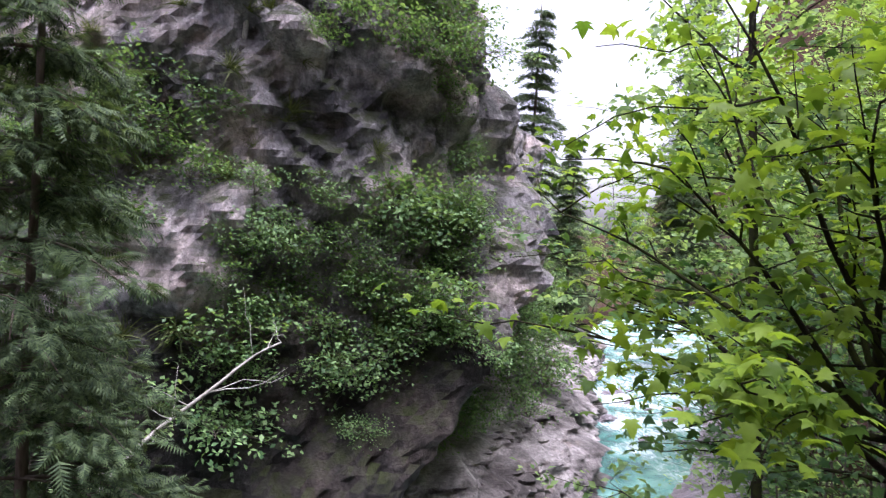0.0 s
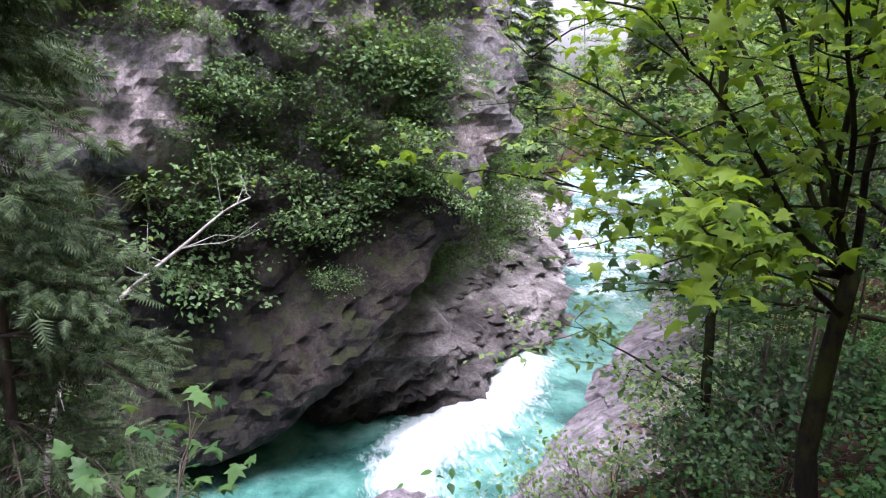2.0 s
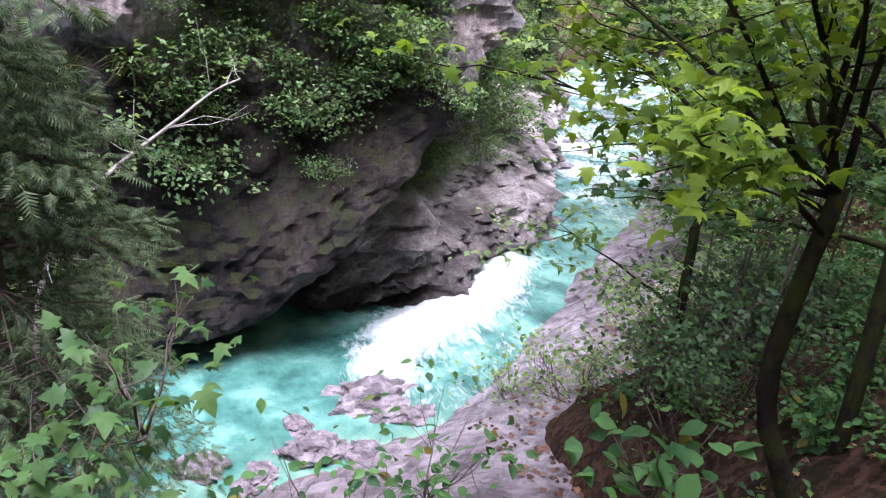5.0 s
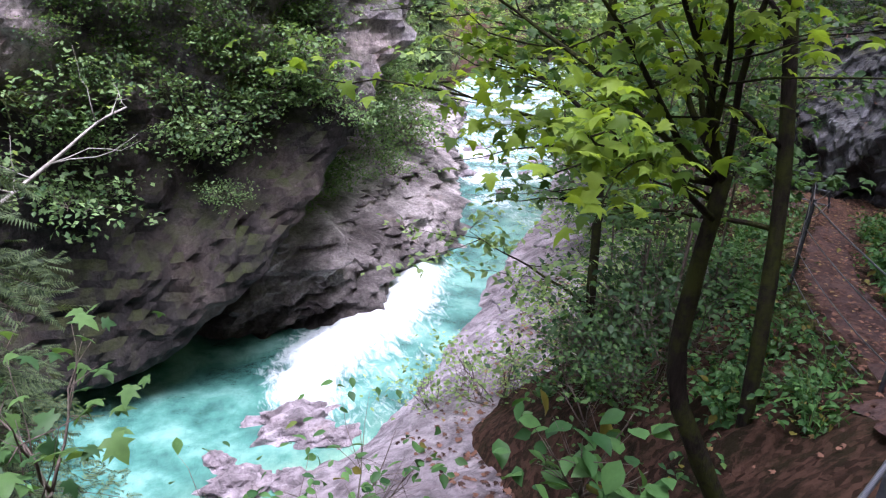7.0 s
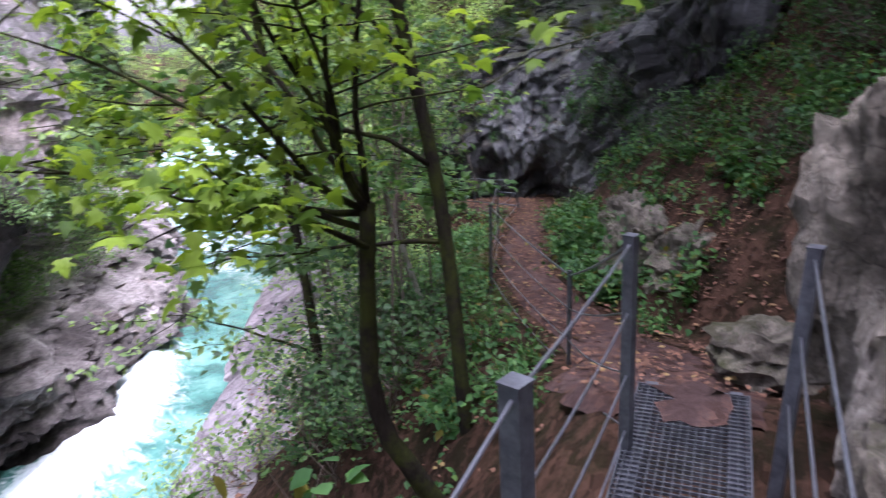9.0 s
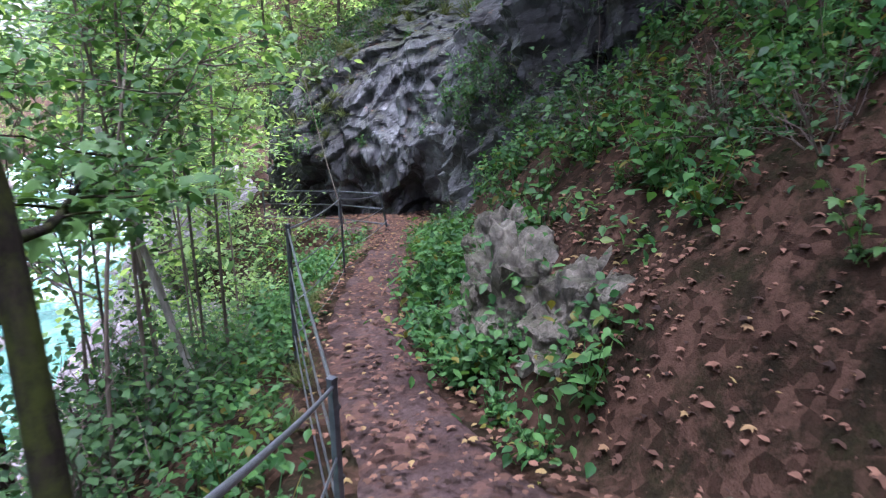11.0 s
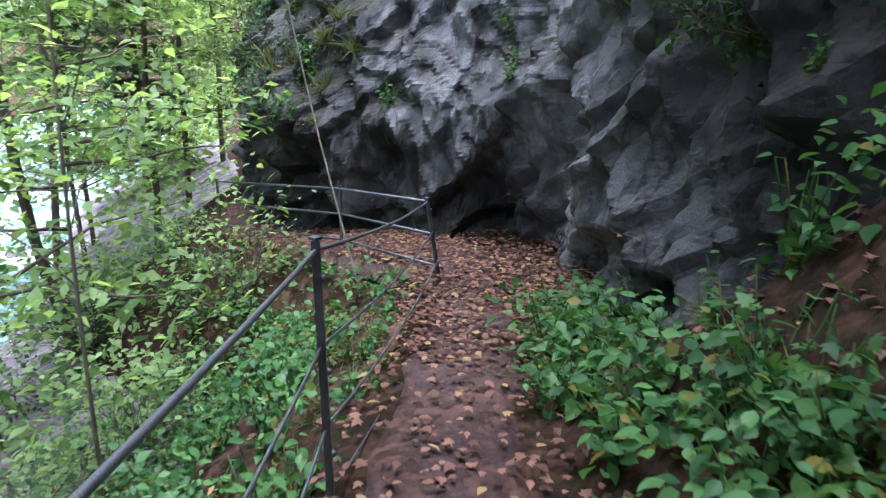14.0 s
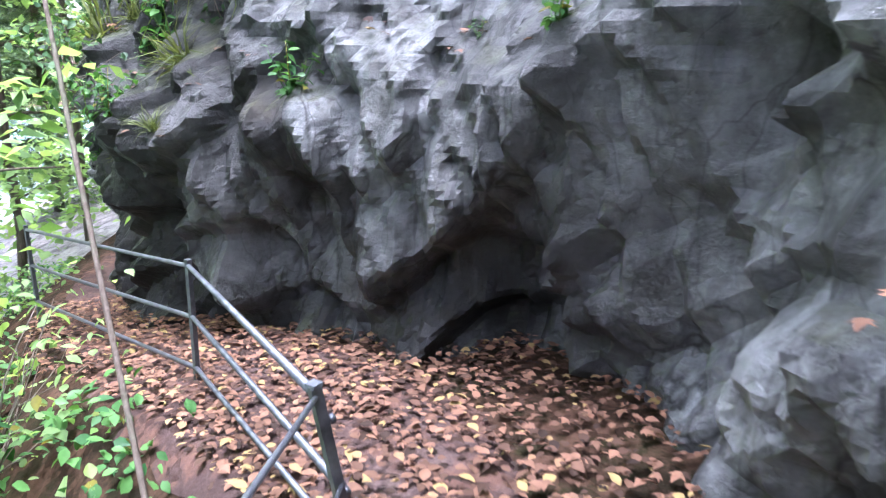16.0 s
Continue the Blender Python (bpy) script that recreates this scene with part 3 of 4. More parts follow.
rock_face = sheet("rock_face", [(17.5, 15.8), (15.2, 14.1), (13.7, 12.6), (12.95, 11.2), (12.62, 10.1), (12.58, 9.1), (12.68, 8.3), (12.85, 7.7), (12.55, 7.15), (12.1, 6.75), (11.4, 6.1), (10.6, 5.4), (10.0, 4.7), (9.4, 4.0), (8.9, 3.3), (8.9, 2.2)],
                  0.036, (-3.0, 4.2, 0.036), face_shift, FACE, face_rough, "dark grey fractured rock face beside the footpath", "rock wall")


# the paler bands in it: the rib that stands out, a streak down the brow, and the slab above
def band_of(c):
    j = 0.35 * noise.noise(c * 1.1) + 0.2 * noise.noise(c * 3.1)
    y, z = c.y + j, c.z + 0.7 * j
    rib = smooth(5.8, 6.15, y) * (1 - smooth(7.0, 7.4, y)) * smooth(10.6, 11.1, c.x)
    streak = smooth(8.0, 8.25, y) * (1 - smooth(8.6, 8.95, y)) * smooth(-1.35, -1.0, z)
    upper = 0.7 * smooth(-0.5, -0.1, z) * smooth(7.3, 7.7, y) * (1 - smooth(9.0, 9.4, y))
    return max(rib, streak, upper)


rock_face.data.attributes.new("pale_bands", "FLOAT", "POINT").data.foreach_set("value", [band_of(v.co) for v in rock_face.data.vertices])


def slab_rough(p):
    q = Vector((p.x * 0.9, p.y * 0.7, p.z * 1.2 + p.x * 0.3))
    return 0.16 * fbm(p * 0.6, 3) + crag(q, 0.8, 0.2, 0.12, 0.04) + crag(q, 2.2, 0.045, 0.1, 0.05) + 0.008 * fbm(p * 6, 3)


def slab_shift(u, x, y, z):
    h = max(0, z + 5.3)
    return 1.1 * h + 0.35 * h * h, 0.0


rock_bank = sheet("rock_bank", [(17, 25.5), (13.6, 20.5), (11.6, 17.6), (9.6, 15.3), (7.6, 13.2), (5.9, 11.3), (4.9, 10.2), (4.1, 9.3), (2.6, 8.4), (0.6, 7.7), (-2, 7.0)], 0.08, (-6.2, -2.8, 0.05), slab_shift, BANK, slab_rough,
                  "smooth lilac-grey rock bank sloping into the river", "rock")

# ---- the footbridge and its railings ----
ALONG, RIGHT = Vector((0.945, 0.327, 0)), Vector((0.327, -0.945, 0))
DECK_END = Vector((3.38, 0.75, 0.0))


def deck_at(s, w2, z=0.0):
    """A place on the footbridge: s metres back from its end, w2 to its right."""
    return DECK_END - ALONG * s + RIGHT * w2 + Vector((0, 0, z))


def bar(a, b2, w2, h):
    """A square bar from a to b2."""
    d = (b2 - a).normalized()
    n = d.cross(Vector((0, 0, 1)))
    n = n.normalized() if n.length > 0.1 else Vector((1, 0, 0))
    u = n.cross(d)
    v = [p + n * (x * w2 / 2) + u * (y * h / 2) for p in (a, b2) for x, y in ((-1, -1), (1, -1), (1, 1), (-1, 1))]
    return v, [(3, 2, 1, 0), (4, 5, 6, 7), (0, 1, 5, 4), (1, 2, 6, 5), (2, 3, 7, 6), (3, 0, 4, 7)]


HALF = 0.255
bridge = thing("footbridge", (0, 0, 0), "narrow galvanised steel footbridge with an open grating deck", "footbridge")
for k in range(3):
    s0, s1 = k * 1.02, k * 1.02 + 1.0
    wide = HALF if k == 0 else HALF + 0.12 * k
    grate = mesh_ob("grating", *joined([bar(deck_at(s0 + 0.01, w2, -0.015), deck_at(s1, w2, -0.015), 0.004, 0.03) for w2 in np.arange(-wide + 0.02, wide, 0.034)]
                                        + [bar(deck_at(s, -wide, -0.008), deck_at(s, wide, -0.008), 0.005, 0.012) for s in np.arange(s0 + 0.02, s1, 0.034)]), STEEL, False, bridge)
    mesh_ob("grating_edge", *joined([bar(deck_at(s0 + 0.005, e * wide, -0.018), deck_at(s1, e * wide, -0.018), 0.008, 0.045) for e in (-1, 1)]
                                     + [bar(deck_at(s, -wide, -0.018), deck_at(s, wide, -0.018), 0.008, 0.042) for s in (s0 + 0.012, s1 - 0.004)]), STEEL, False, bridge)
for k in range(3, 6):
    s0, s1, wide = k * 1.02, k * 1.02 + 1.0, 0.6
    mesh_ob("grating", *joined([bar(deck_at(s0 + 0.01, w2, -0.015), deck_at(s1, w2, -0.015), 0.004, 0.03) for w2 in np.arange(-wide, wide, 0.06)]
                                + [bar(deck_at(s, -wide, -0.008), deck_at(s, wide, -0.008), 0.005, 0.012) for s in np.arange(s0, s1, 0.06)]), STEEL, False, bridge)
for e in (-1, 1):
    mesh_ob("girder", *bar(deck_at(-0.1, e * 0.2, -0.1), deck_at(6.1, e * 0.2, -0.1), 0.06, 0.12), STEEL, False, bridge)


ring = [deck_at(0.17 + (0.24 + 0.2 * noise.noise(Vector((k * 0.9, 3, 1)))) * math.cos(k * math.pi / 9) * (1.0 if math.cos(k * math.pi / 9) < 0 else 0.8), 0.02 + (0.17 + 0.14 * noise.noise(Vector((k * 0.8, 1, 7)))) * math.sin(k * math.pi / 9), 0.004) for k in range(18)]
tagged(mesh_ob("soil_spill", [deck_at(0.12, 0.02, 0.014)] + [p.lerp(deck_at(0.12, 0.02, 0.004), 0.3) + Vector((0, 0, 0.008)) for p in ring] + ring,
               [(0, 1 + k, 1 + (k + 1) % 18) for k in range(18)] + [(1 + k, 19 + k, 19 + (k + 1) % 18, 1 + (k + 1) % 18) for k in range(18)], PATH_SOIL), "reddish soil trodden onto the end of the grating", "soil")


def post(name, foot, top, w2, label, cap=True):
    foot, top = Vector(foot), Vector(top)
    t = thing(name, foot, label, "railing post", "railing posts")
    d = top - foot
    v, f = bar(Vector((0, 0, -0.25)), d, w2, w2)
    mesh_ob("post_tube", v, f, STEEL, False, t)
    if cap:
        mesh_ob("post_cap", *bar(d, d + Vector((0, 0, 0.008)), w2 * 1.12, w2 * 1.12), STEEL, False, t)
    for k in range(3):
        q = d * (0.28 + 0.3 * k)
        mesh_ob("cable_eyelet", *tube([q + Vector((w2 * 0.5, 0, 0)), q + Vector((w2 * 0.9, 0, 0.004)), q + Vector((w2 * 1.1, 0, 0))], [0.009, 0.012, 0.006], 8), STEEL, True, t)
    return t


POSTS_LEFT = [((-1.6, -0.55, 0), (-1.6, -0.55, 0.92)), ((1.52, 0.46, -0.1), (1.52, 0.46, 0.92)), ((2.74, 0.78, -0.05), (2.74, 0.78, 0.93)), ((4.3, 2.02, -0.75), (4.25, 1.97, 0.13)), ((6.05, 4.08, -0.95), (6.0, 4.0, 0.0)), ((8.5, 5.82, -1.4), (8.36, 5.7, -0.38)),
              ((11.1, 7.2, -1.68), (10.93, 7.26, -0.93)), ((11.85, 8.98, -1.95), (11.87, 8.99, -1.21)), ((12.3, 11.45, -2.3), (12.3, 11.45, -1.5))]
POSTS_RIGHT = [((-1.2, -1.1, 0), (-1.2, -1.1, 0.92)), ((2.96, 0.24, -0.05), (3.02, 0.19, 0.9))]
for i, (a, b2) in enumerate(POSTS_LEFT):
    post("railing_post", a, b2, (0.06 if i == 1 else 0.045) if i in (1, 2) else 0.023, "square grey steel railing post with a flat cap" if i < 3 else "slim weathered steel railing post leaning beside the path")
for a, b2 in POSTS_RIGHT:
    post("railing_post", a, b2, 0.05, "slim dark steel railing post beside the boulder")


def cable_run(posts, share, sag, r, label):
    tops = [Vector(a).lerp(Vector(b2), share) for a, b2 in posts]
    pts = []
    for a, b2 in zip(tops[:-1], tops[1:]):
        pts += [a.lerp(b2, k / 12) - Vector((0, 0, sag * (a - b2).length * 4 * (k / 12) * (1 - k / 12))) for k in range(12)]
    pts.append(tops[-1])
    return tagged(mesh_ob("railing_cable", *tube([tuple(p) for p in pts], [r] * len(pts), 6), CABLE), label, "cable", "railing cables")


for k, share in enumerate((0.97, 0.68, 0.40, 0.14)):
    cable_run(POSTS_LEFT[:7], share, 0.010 + 0.006 * k, 0.0066 if k == 0 else 0.005, "sagging steel wire rope strung between railing posts")
for share in (0.97, 0.64, 0.30):
    tops = [Vector(a).lerp(Vector(b2), share) for a, b2 in POSTS_LEFT[6:]]
    tagged(mesh_ob("handrail_pipe", *tube([tuple(p) for p in tops], [0.011] * len(tops), 8), STEEL), "bent grey steel pipe of the railing at the bend", "handrail", "handrail pipes")
for k, share in enumerate((0.96, 0.64, 0.34)):
    cable_run(POSTS_RIGHT, share, 0.012, 0.006, "steel wire rope of the bridge railing beside the boulder")


# ---- boulders ----
def boulder(name, at, size, material, label, seed, category="boulder", fine=6, turn=0.0):
    bm = bmesh.new()
    bmesh.ops.create_icosphere(bm, subdivisions=fine, radius=1.0)
    off = Vector((seed * 3.7, seed * 1.3, seed * 2.1))
    s = Vector(size)
    for v in bm.verts:
        n = v.co.normalized()
        p = Vector((n.x * s.x, n.y * s.y, n.z * s.z))
        d = 0.22 * fbm(n * 1.1 + off, 3) + facet(n + off, 1.3, 1.2) + facet(n + off, 3.2, 1.2) + facet(n + off, 8.0, 1.0) + 0.03 * fbm(n * 9 + off, 3)
        v.co = p * (1 + d)
    me = bpy.data.meshes.new(name)
    bm.to_mesh(me)
    bm.free()
    me.materials.append(material)
    ob = new(name, me)
    ob.matrix_world = pose(*at, 0, 0, turn)
    return tagged(ob, label, category)


boulder("boulder", (3.6, -0.3, 0.75), (0.6, 0.55, 1.5), BOULDER, "huge tan limestone boulder beside the footbridge", 1)
boulder("boulder", (3.0, -0.45, -0.35), (0.75, 0.42, 0.6), BOULDER, "rough weathered boulder under the bridge railing", 2)
boulder("boulder", (4.6, -0.9, 1.75), (0.9, 0.9, 0.8), FACE, "overhanging grey rock above the tan boulder", 3)
boulder("stone", (4.3, 0.68, -0.16), (0.3, 0.3, 0.2), BOULDER, "rounded sandy stone at the edge of the path", 4, "stone", 4)
boulder("outcrop", (6.62, 2.62, -0.52), (0.52, 0.34, 0.5), BOULDER, "pale mossy rock outcrop in the hillside above the path", 5, "rock", 5, 30)
boulder("outcrop", (6.25, 1.95, -0.42), (0.42, 0.32, 0.38), BOULDER, "pale weathered rock jutting from the slope", 6, "rock", 5)
boulder("outcrop", (7.6, 3.2, -0.55), (0.36, 0.28, 0.4), BOULDER, "pale mossy rock outcrop in the hillside above the path", 7, "rock", 5)
boulder("stone", (11.25, 6.78, -1.6), (0.2, 0.15, 0.09), FACE, "flat grey stone sunk into the path", 8, "stone", 4)
boulder("river_boulder", (2.35, 9.95, -5.75), (0.95, 0.75, 0.42), BANK, "white washed boulder half under the foaming water", 9, "boulder", 5)
for k, (x, y, r) in enumerate([(1.1, 8.6, 0.5), (0.2, 8.1, 0.35), (1.9, 8.3, 0.42), (-0.6, 8.5, 0.4), (2.9, 9.2, 0.35), (1.6, 7.7, 0.5), (0.9, 9.3, 0.28)]):
    boulder("river_stone", (x, y, -5.5), (r, r * 0.75, r * 0.4), BANK, "wet grey stone at the river's edge", 10 + k, "stone", 4, k * 50)
for k in range(26):
    x, y = 12.0 + random.uniform(-1.5, 4.5), 20.5 + random.uniform(-2, 6)
    r = random.uniform(0.25, 0.7)
    boulder("river_stone", (x, y, -4.95), (r, r * 0.8, r * 0.5), BANK, "pale boulder in the upper river", 30 + k, "stone", 3, k * 40)

# ---- plants ----
rng = np.random.default_rng(7)
bpy.context.view_layer.update()


def on_cliff(x, z):
    hit, p, n, _ = cliff.ray_cast(Vector((x, 4.0, z)), Vector((0, 1, 0)))
    return p if hit else None


def crooked(a, b2, n=9, wob=0.06, sag=0.0):
    a, b2 = Vector(a), Vector(b2)
    ln = (b2 - a).length
    o = Vector(rng.uniform(-50, 50, 3))
    return [tuple(a.lerp(b2, k / (n - 1)) + noise.noise_vector(o + a.lerp(b2, k / (n - 1)) * (2.2 / max(ln, 0.6))) * (wob * ln * (min(k, 2) / 2)) - Vector((0, 0, sag * ln * (k / (n - 1)) ** 2))) for k in range(n)]


def bush(name, radius, count, leaf, material, shape, label, category, at, stems=7, flat=0.75, droop=0.25, bark=TWIG, group=""):
    """Stems that fan out from the base, with leaves clustered in layers round their outer ends."""
    t = thing(name, at, label, category, group)
    pieces, spots = [], []
    for k in range(stems):
        g = rng.uniform(0, 2 * math.pi)
        up = rng.uniform(0.25, 1.0)
        end = Vector((math.cos(g) * radius * (1.1 - 0.5 * up), math.sin(g) * radius * (1.1 - 0.5 * up), radius * flat * 1.4 * up))
        pts = crooked((0, 0, -0.1), end, 7, 0.12)
        pieces.append(tube(pts, np.linspace(0.014, 0.003, 7) * max(0.5, radius), 5))
        for _ in range(5):
            c = Vector(pts[rng.integers(2, 7)]) + Vector(rng.normal(0, 0.28 * radius, 3))
            pieces.append(tube(crooked(pts[rng.integers(2, 5)], c, 5, 0.1), np.linspace(0.006, 0.002, 5) * max(0.5, radius), 4))
            m = max(3, int(count / stems / 5))
            spots.append(np.array(c) + rng.normal(0, 1, (m, 3)) * np.array([0.24, 0.24, 0.05]) * radius)
    spots = np.concatenate(spots)
    mesh_ob("branchwork", *joined(pieces), bark, True, t)["kind"] = "stuff"
    mesh_ob("foliage", *leaves(shape, spots, rng.uniform(0.6, 1.15, len(spots)) * leaf, None, droop, rng), material, True, t)
    return t


def spread(variants, spots, scale=(0.75, 1.25), tilt=12):
    """Copies of the variants over the spots; the first ones stand at the first spots themselves."""
    for i, p in enumerate(spots):
        m = Matrix.LocRotScale(Vector(p), Euler((radians(random.uniform(-tilt, tilt)), radians(random.uniform(-tilt, tilt)), random.uniform(0, 6.28))), [random.uniform(*scale)] * 3)
        if i < len(variants):
            variants[i].matrix_basis = m
        else:
            copy_thing(variants[i % len(variants)], m)


# bushes on the cliff
spots = []
for x0, x1, z0, z1, n in ((-0.8, 3.6, -0.6, 2.3, 40), (-6, -0.6, 1.5, 5.5, 22), (0.5, 3.8, 5.0, 9.0, 24), (-7, 0.5, 6.0, 10.0, 22), (3.2, 4.2, -1.0, 6.0, 16), (-8, -2.5, -3.5, 1.0, 16), (-1.0, 2.0, -2.0, -0.6, 9)):
    for _ in range(n):
        p = on_cliff(random.uniform(x0, x1), random.uniform(z0, z1))
        if p:
            spots.append(p + Vector((0, -0.1, -0.05)))
cliff_bushes = [bush("cliff_bush", 1.0, 760, 0.13, BUSH, SMALL, "leafy green bush rooted in a ledge of the cliff", "bush", (0, 0, 0), 8, 0.6, 0.3, group="bushes on the cliff") for _ in range(5)]
random.shuffle(spots)
spread(cliff_bushes, spots, (0.5, 1.2), 20)
spots = [p for p in (on_cliff(random.uniform(-7, 4), random.uniform(-1, 9)) for _ in range(60)) if p]


def grass_tuft(name, size, count, label, material=GRASS, group="grass tufts"):
    t = thing(name, (0, 0, 0), label, "grass", group)
    p = rng.normal(0, 0.10 * size, (count, 3)) * np.array([1, 1, 0.15])
    mesh_ob("foliage", *leaves(BLADE, p, rng.uniform(0.5, 1.2, count) * size, None, -0.5, rng, 1.2), material, False, t)
    return t


spread([grass_tuft("grass_tuft", 0.32, 110, "yellowish hanging grass on a cliff ledge") for _ in range(3)], spots, (0.7, 1.5), 60)

# bushes on the shelf slope beyond the rib and along the far bank
spots = []
for _ in range(46):
    x = random.uniform(3.2, 9.0)
    spots.append((x, float(np.interp(x, [3, 5, 7, 9], [14.2, 15.2, 17.2, 20.5])) + random.uniform(-0.5, 1.6), random.uniform(-3.3, 0.8)))
spread([bush("bank_bush", 0.9, 560, 0.12, BUSH, SMALL, "dense green bush on the shaded far bank", "bush", (0, 0, 0), 8, 0.7, 0.3, group="bushes on the far bank") for _ in range(3)], spots, (0.6, 1.2), 15)


# ---- trees ----
def tree_from(name, at, trunk, limbs, label, material, leaf, shape, per_limb, bark, twigs=7, reach=0.55, droop=0.3, r0=0.06):
    """A broadleaf tree: a crooked trunk, its limbs, and on each limb a fan of twigs with leaves."""
    t = thing(name, at, label, "tree")
    base = Vector(at)
    loc = [Vector(p) - base for p in trunk]
    pts = along([tuple(p) for p in loc], 18)
    mesh_ob("trunk", *tube(pts, np.linspace(r0, r0 * 0.55, 18), 9, 0.25), bark, True, t)
    allspots = []
    for a, b2 in limbs:
        a, b2 = Vector(a) - base, Vector(b2) - base
        pts = crooked(a, b2, 11, 0.08, 0.0)
        branch = mesh_ob("limb", *tube(pts, np.linspace(min(0.02, r0 * 0.38), 0.004, 11), 6), bark, True, t)
        twig = []
        ln = (b2 - a).length
        for _ in range(twigs):
            o = Vector(pts[rng.integers(3, 11)])
            e = o + (b2 - a).normalized() * ln * rng.uniform(0.05, 0.25) + Vector(rng.normal(0, 1, 3) * np.array([1, 1, 0.35])) * reach * ln * 0.42
            tp = crooked(o, e, 6, 0.1, 0.08)
            twig.append(tube(tp, np.linspace(0.006, 0.002, 6), 4))
            for _ in range(per_limb // twigs):
                w2 = rng.uniform(0.25, 1.05)
                q = np.array(o.lerp(e, w2)) + rng.normal(0, 1, 3) * np.array([0.10, 0.10, 0.045])
                allspots.append(q)
        for piece in twig:
            mesh_ob("twig", *piece, bark, True, branch)
    s = np.array(allspots)
    mesh_ob("crown", *leaves(shape, s, rng.uniform(0.55, 1.15, len(s)) * leaf, None, droop, rng), material, True, t)
    return t


tree_from("maple_tree", (2.72, 1.97, -1.9), [(2.95, 1.9, -2.1), (2.9, 1.85, -1.1), (2.66, 1.95, -0.65), (2.48, 2.1, -0.2), (2.52, 2.12, 0.35), (2.58, 2.11, 0.95)],
          [((2.6, 2.11, 0.8), (1.35, 2.75, 1.3)), ((2.6, 2.11, 0.9), (1.65, 2.2, 2.7)), ((2.6, 2.11, 0.9), (2.2, 3.2, 2.9)), ((2.6, 2.11, 0.7), (1.5, 1.75, 1.3)), ((2.6, 2.11, 0.9), (3.0, 3.3, 2.9)),
           ((2.58, 2.11, 0.9), (1.55, 3.5, 1.9)), ((2.58, 2.11, 0.9), (1.8, 3.8, 1.4)), ((2.58, 2.11, 0.9), (1.45, 2.4, 2.0)), ((2.58, 2.11, 0.9), (1.9, 1.9, 3.1)), ((2.58, 2.1, 0.9), (1.9, 1.7, 2.2)), ((2.58, 2.11, 0.9), (2.6, 2.0, 3.4))],
          "maple tree with a mossy dark trunk and bright green leaves", MAPLE, 0.085, LOBED, 190, BARK, 9, 0.5, r0=0.075)
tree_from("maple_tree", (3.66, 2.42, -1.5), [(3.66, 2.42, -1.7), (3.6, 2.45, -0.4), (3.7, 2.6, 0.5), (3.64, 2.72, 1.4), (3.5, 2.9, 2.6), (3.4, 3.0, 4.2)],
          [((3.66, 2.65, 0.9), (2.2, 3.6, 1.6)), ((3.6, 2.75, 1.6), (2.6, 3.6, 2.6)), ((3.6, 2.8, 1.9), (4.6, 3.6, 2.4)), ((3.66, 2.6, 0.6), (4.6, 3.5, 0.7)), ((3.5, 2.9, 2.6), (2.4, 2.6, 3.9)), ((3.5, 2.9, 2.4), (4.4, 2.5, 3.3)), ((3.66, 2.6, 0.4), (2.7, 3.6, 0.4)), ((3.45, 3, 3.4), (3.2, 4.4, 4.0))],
          "slender maple with a mossy trunk on the slope below the path", MAPLE_SHADED, 0.08, LOBED, 240, BARK, 9, 0.65, r0=0.058)
tree_from("bank_tree", (4.6, 5.2, -3.4), [(4.6, 5.2, -3.6), (4.5, 5.3, -1.0), (4.4, 5.5, 2.0), (4.3, 5.6, 4.5)],
          [((4.5, 5.3, -1.5), (3.6, 6.4, -0.9)), ((4.5, 5.3, -0.5), (5.6, 6.4, -0.2)), ((4.4, 5.4, 0.6), (3.5, 6.6, 1.1)), ((4.4, 5.5, 1.2), (5.5, 6.6, 1.9)), ((4.4, 5.5, 2), (3.5, 5.2, 3.2)), ((4.4, 5.5, 2.2), (4.6, 7.0, 3.2)), ((4.3, 5.6, 3.5), (5.3, 5.2, 4.4)), ((4.3, 5.6, 3.4), (3.6, 6.6, 4.6))],
          "leaning broadleaf tree on the steep river bank", FOREST, 0.12, SMALL, 330, BARK, 9, 0.8)


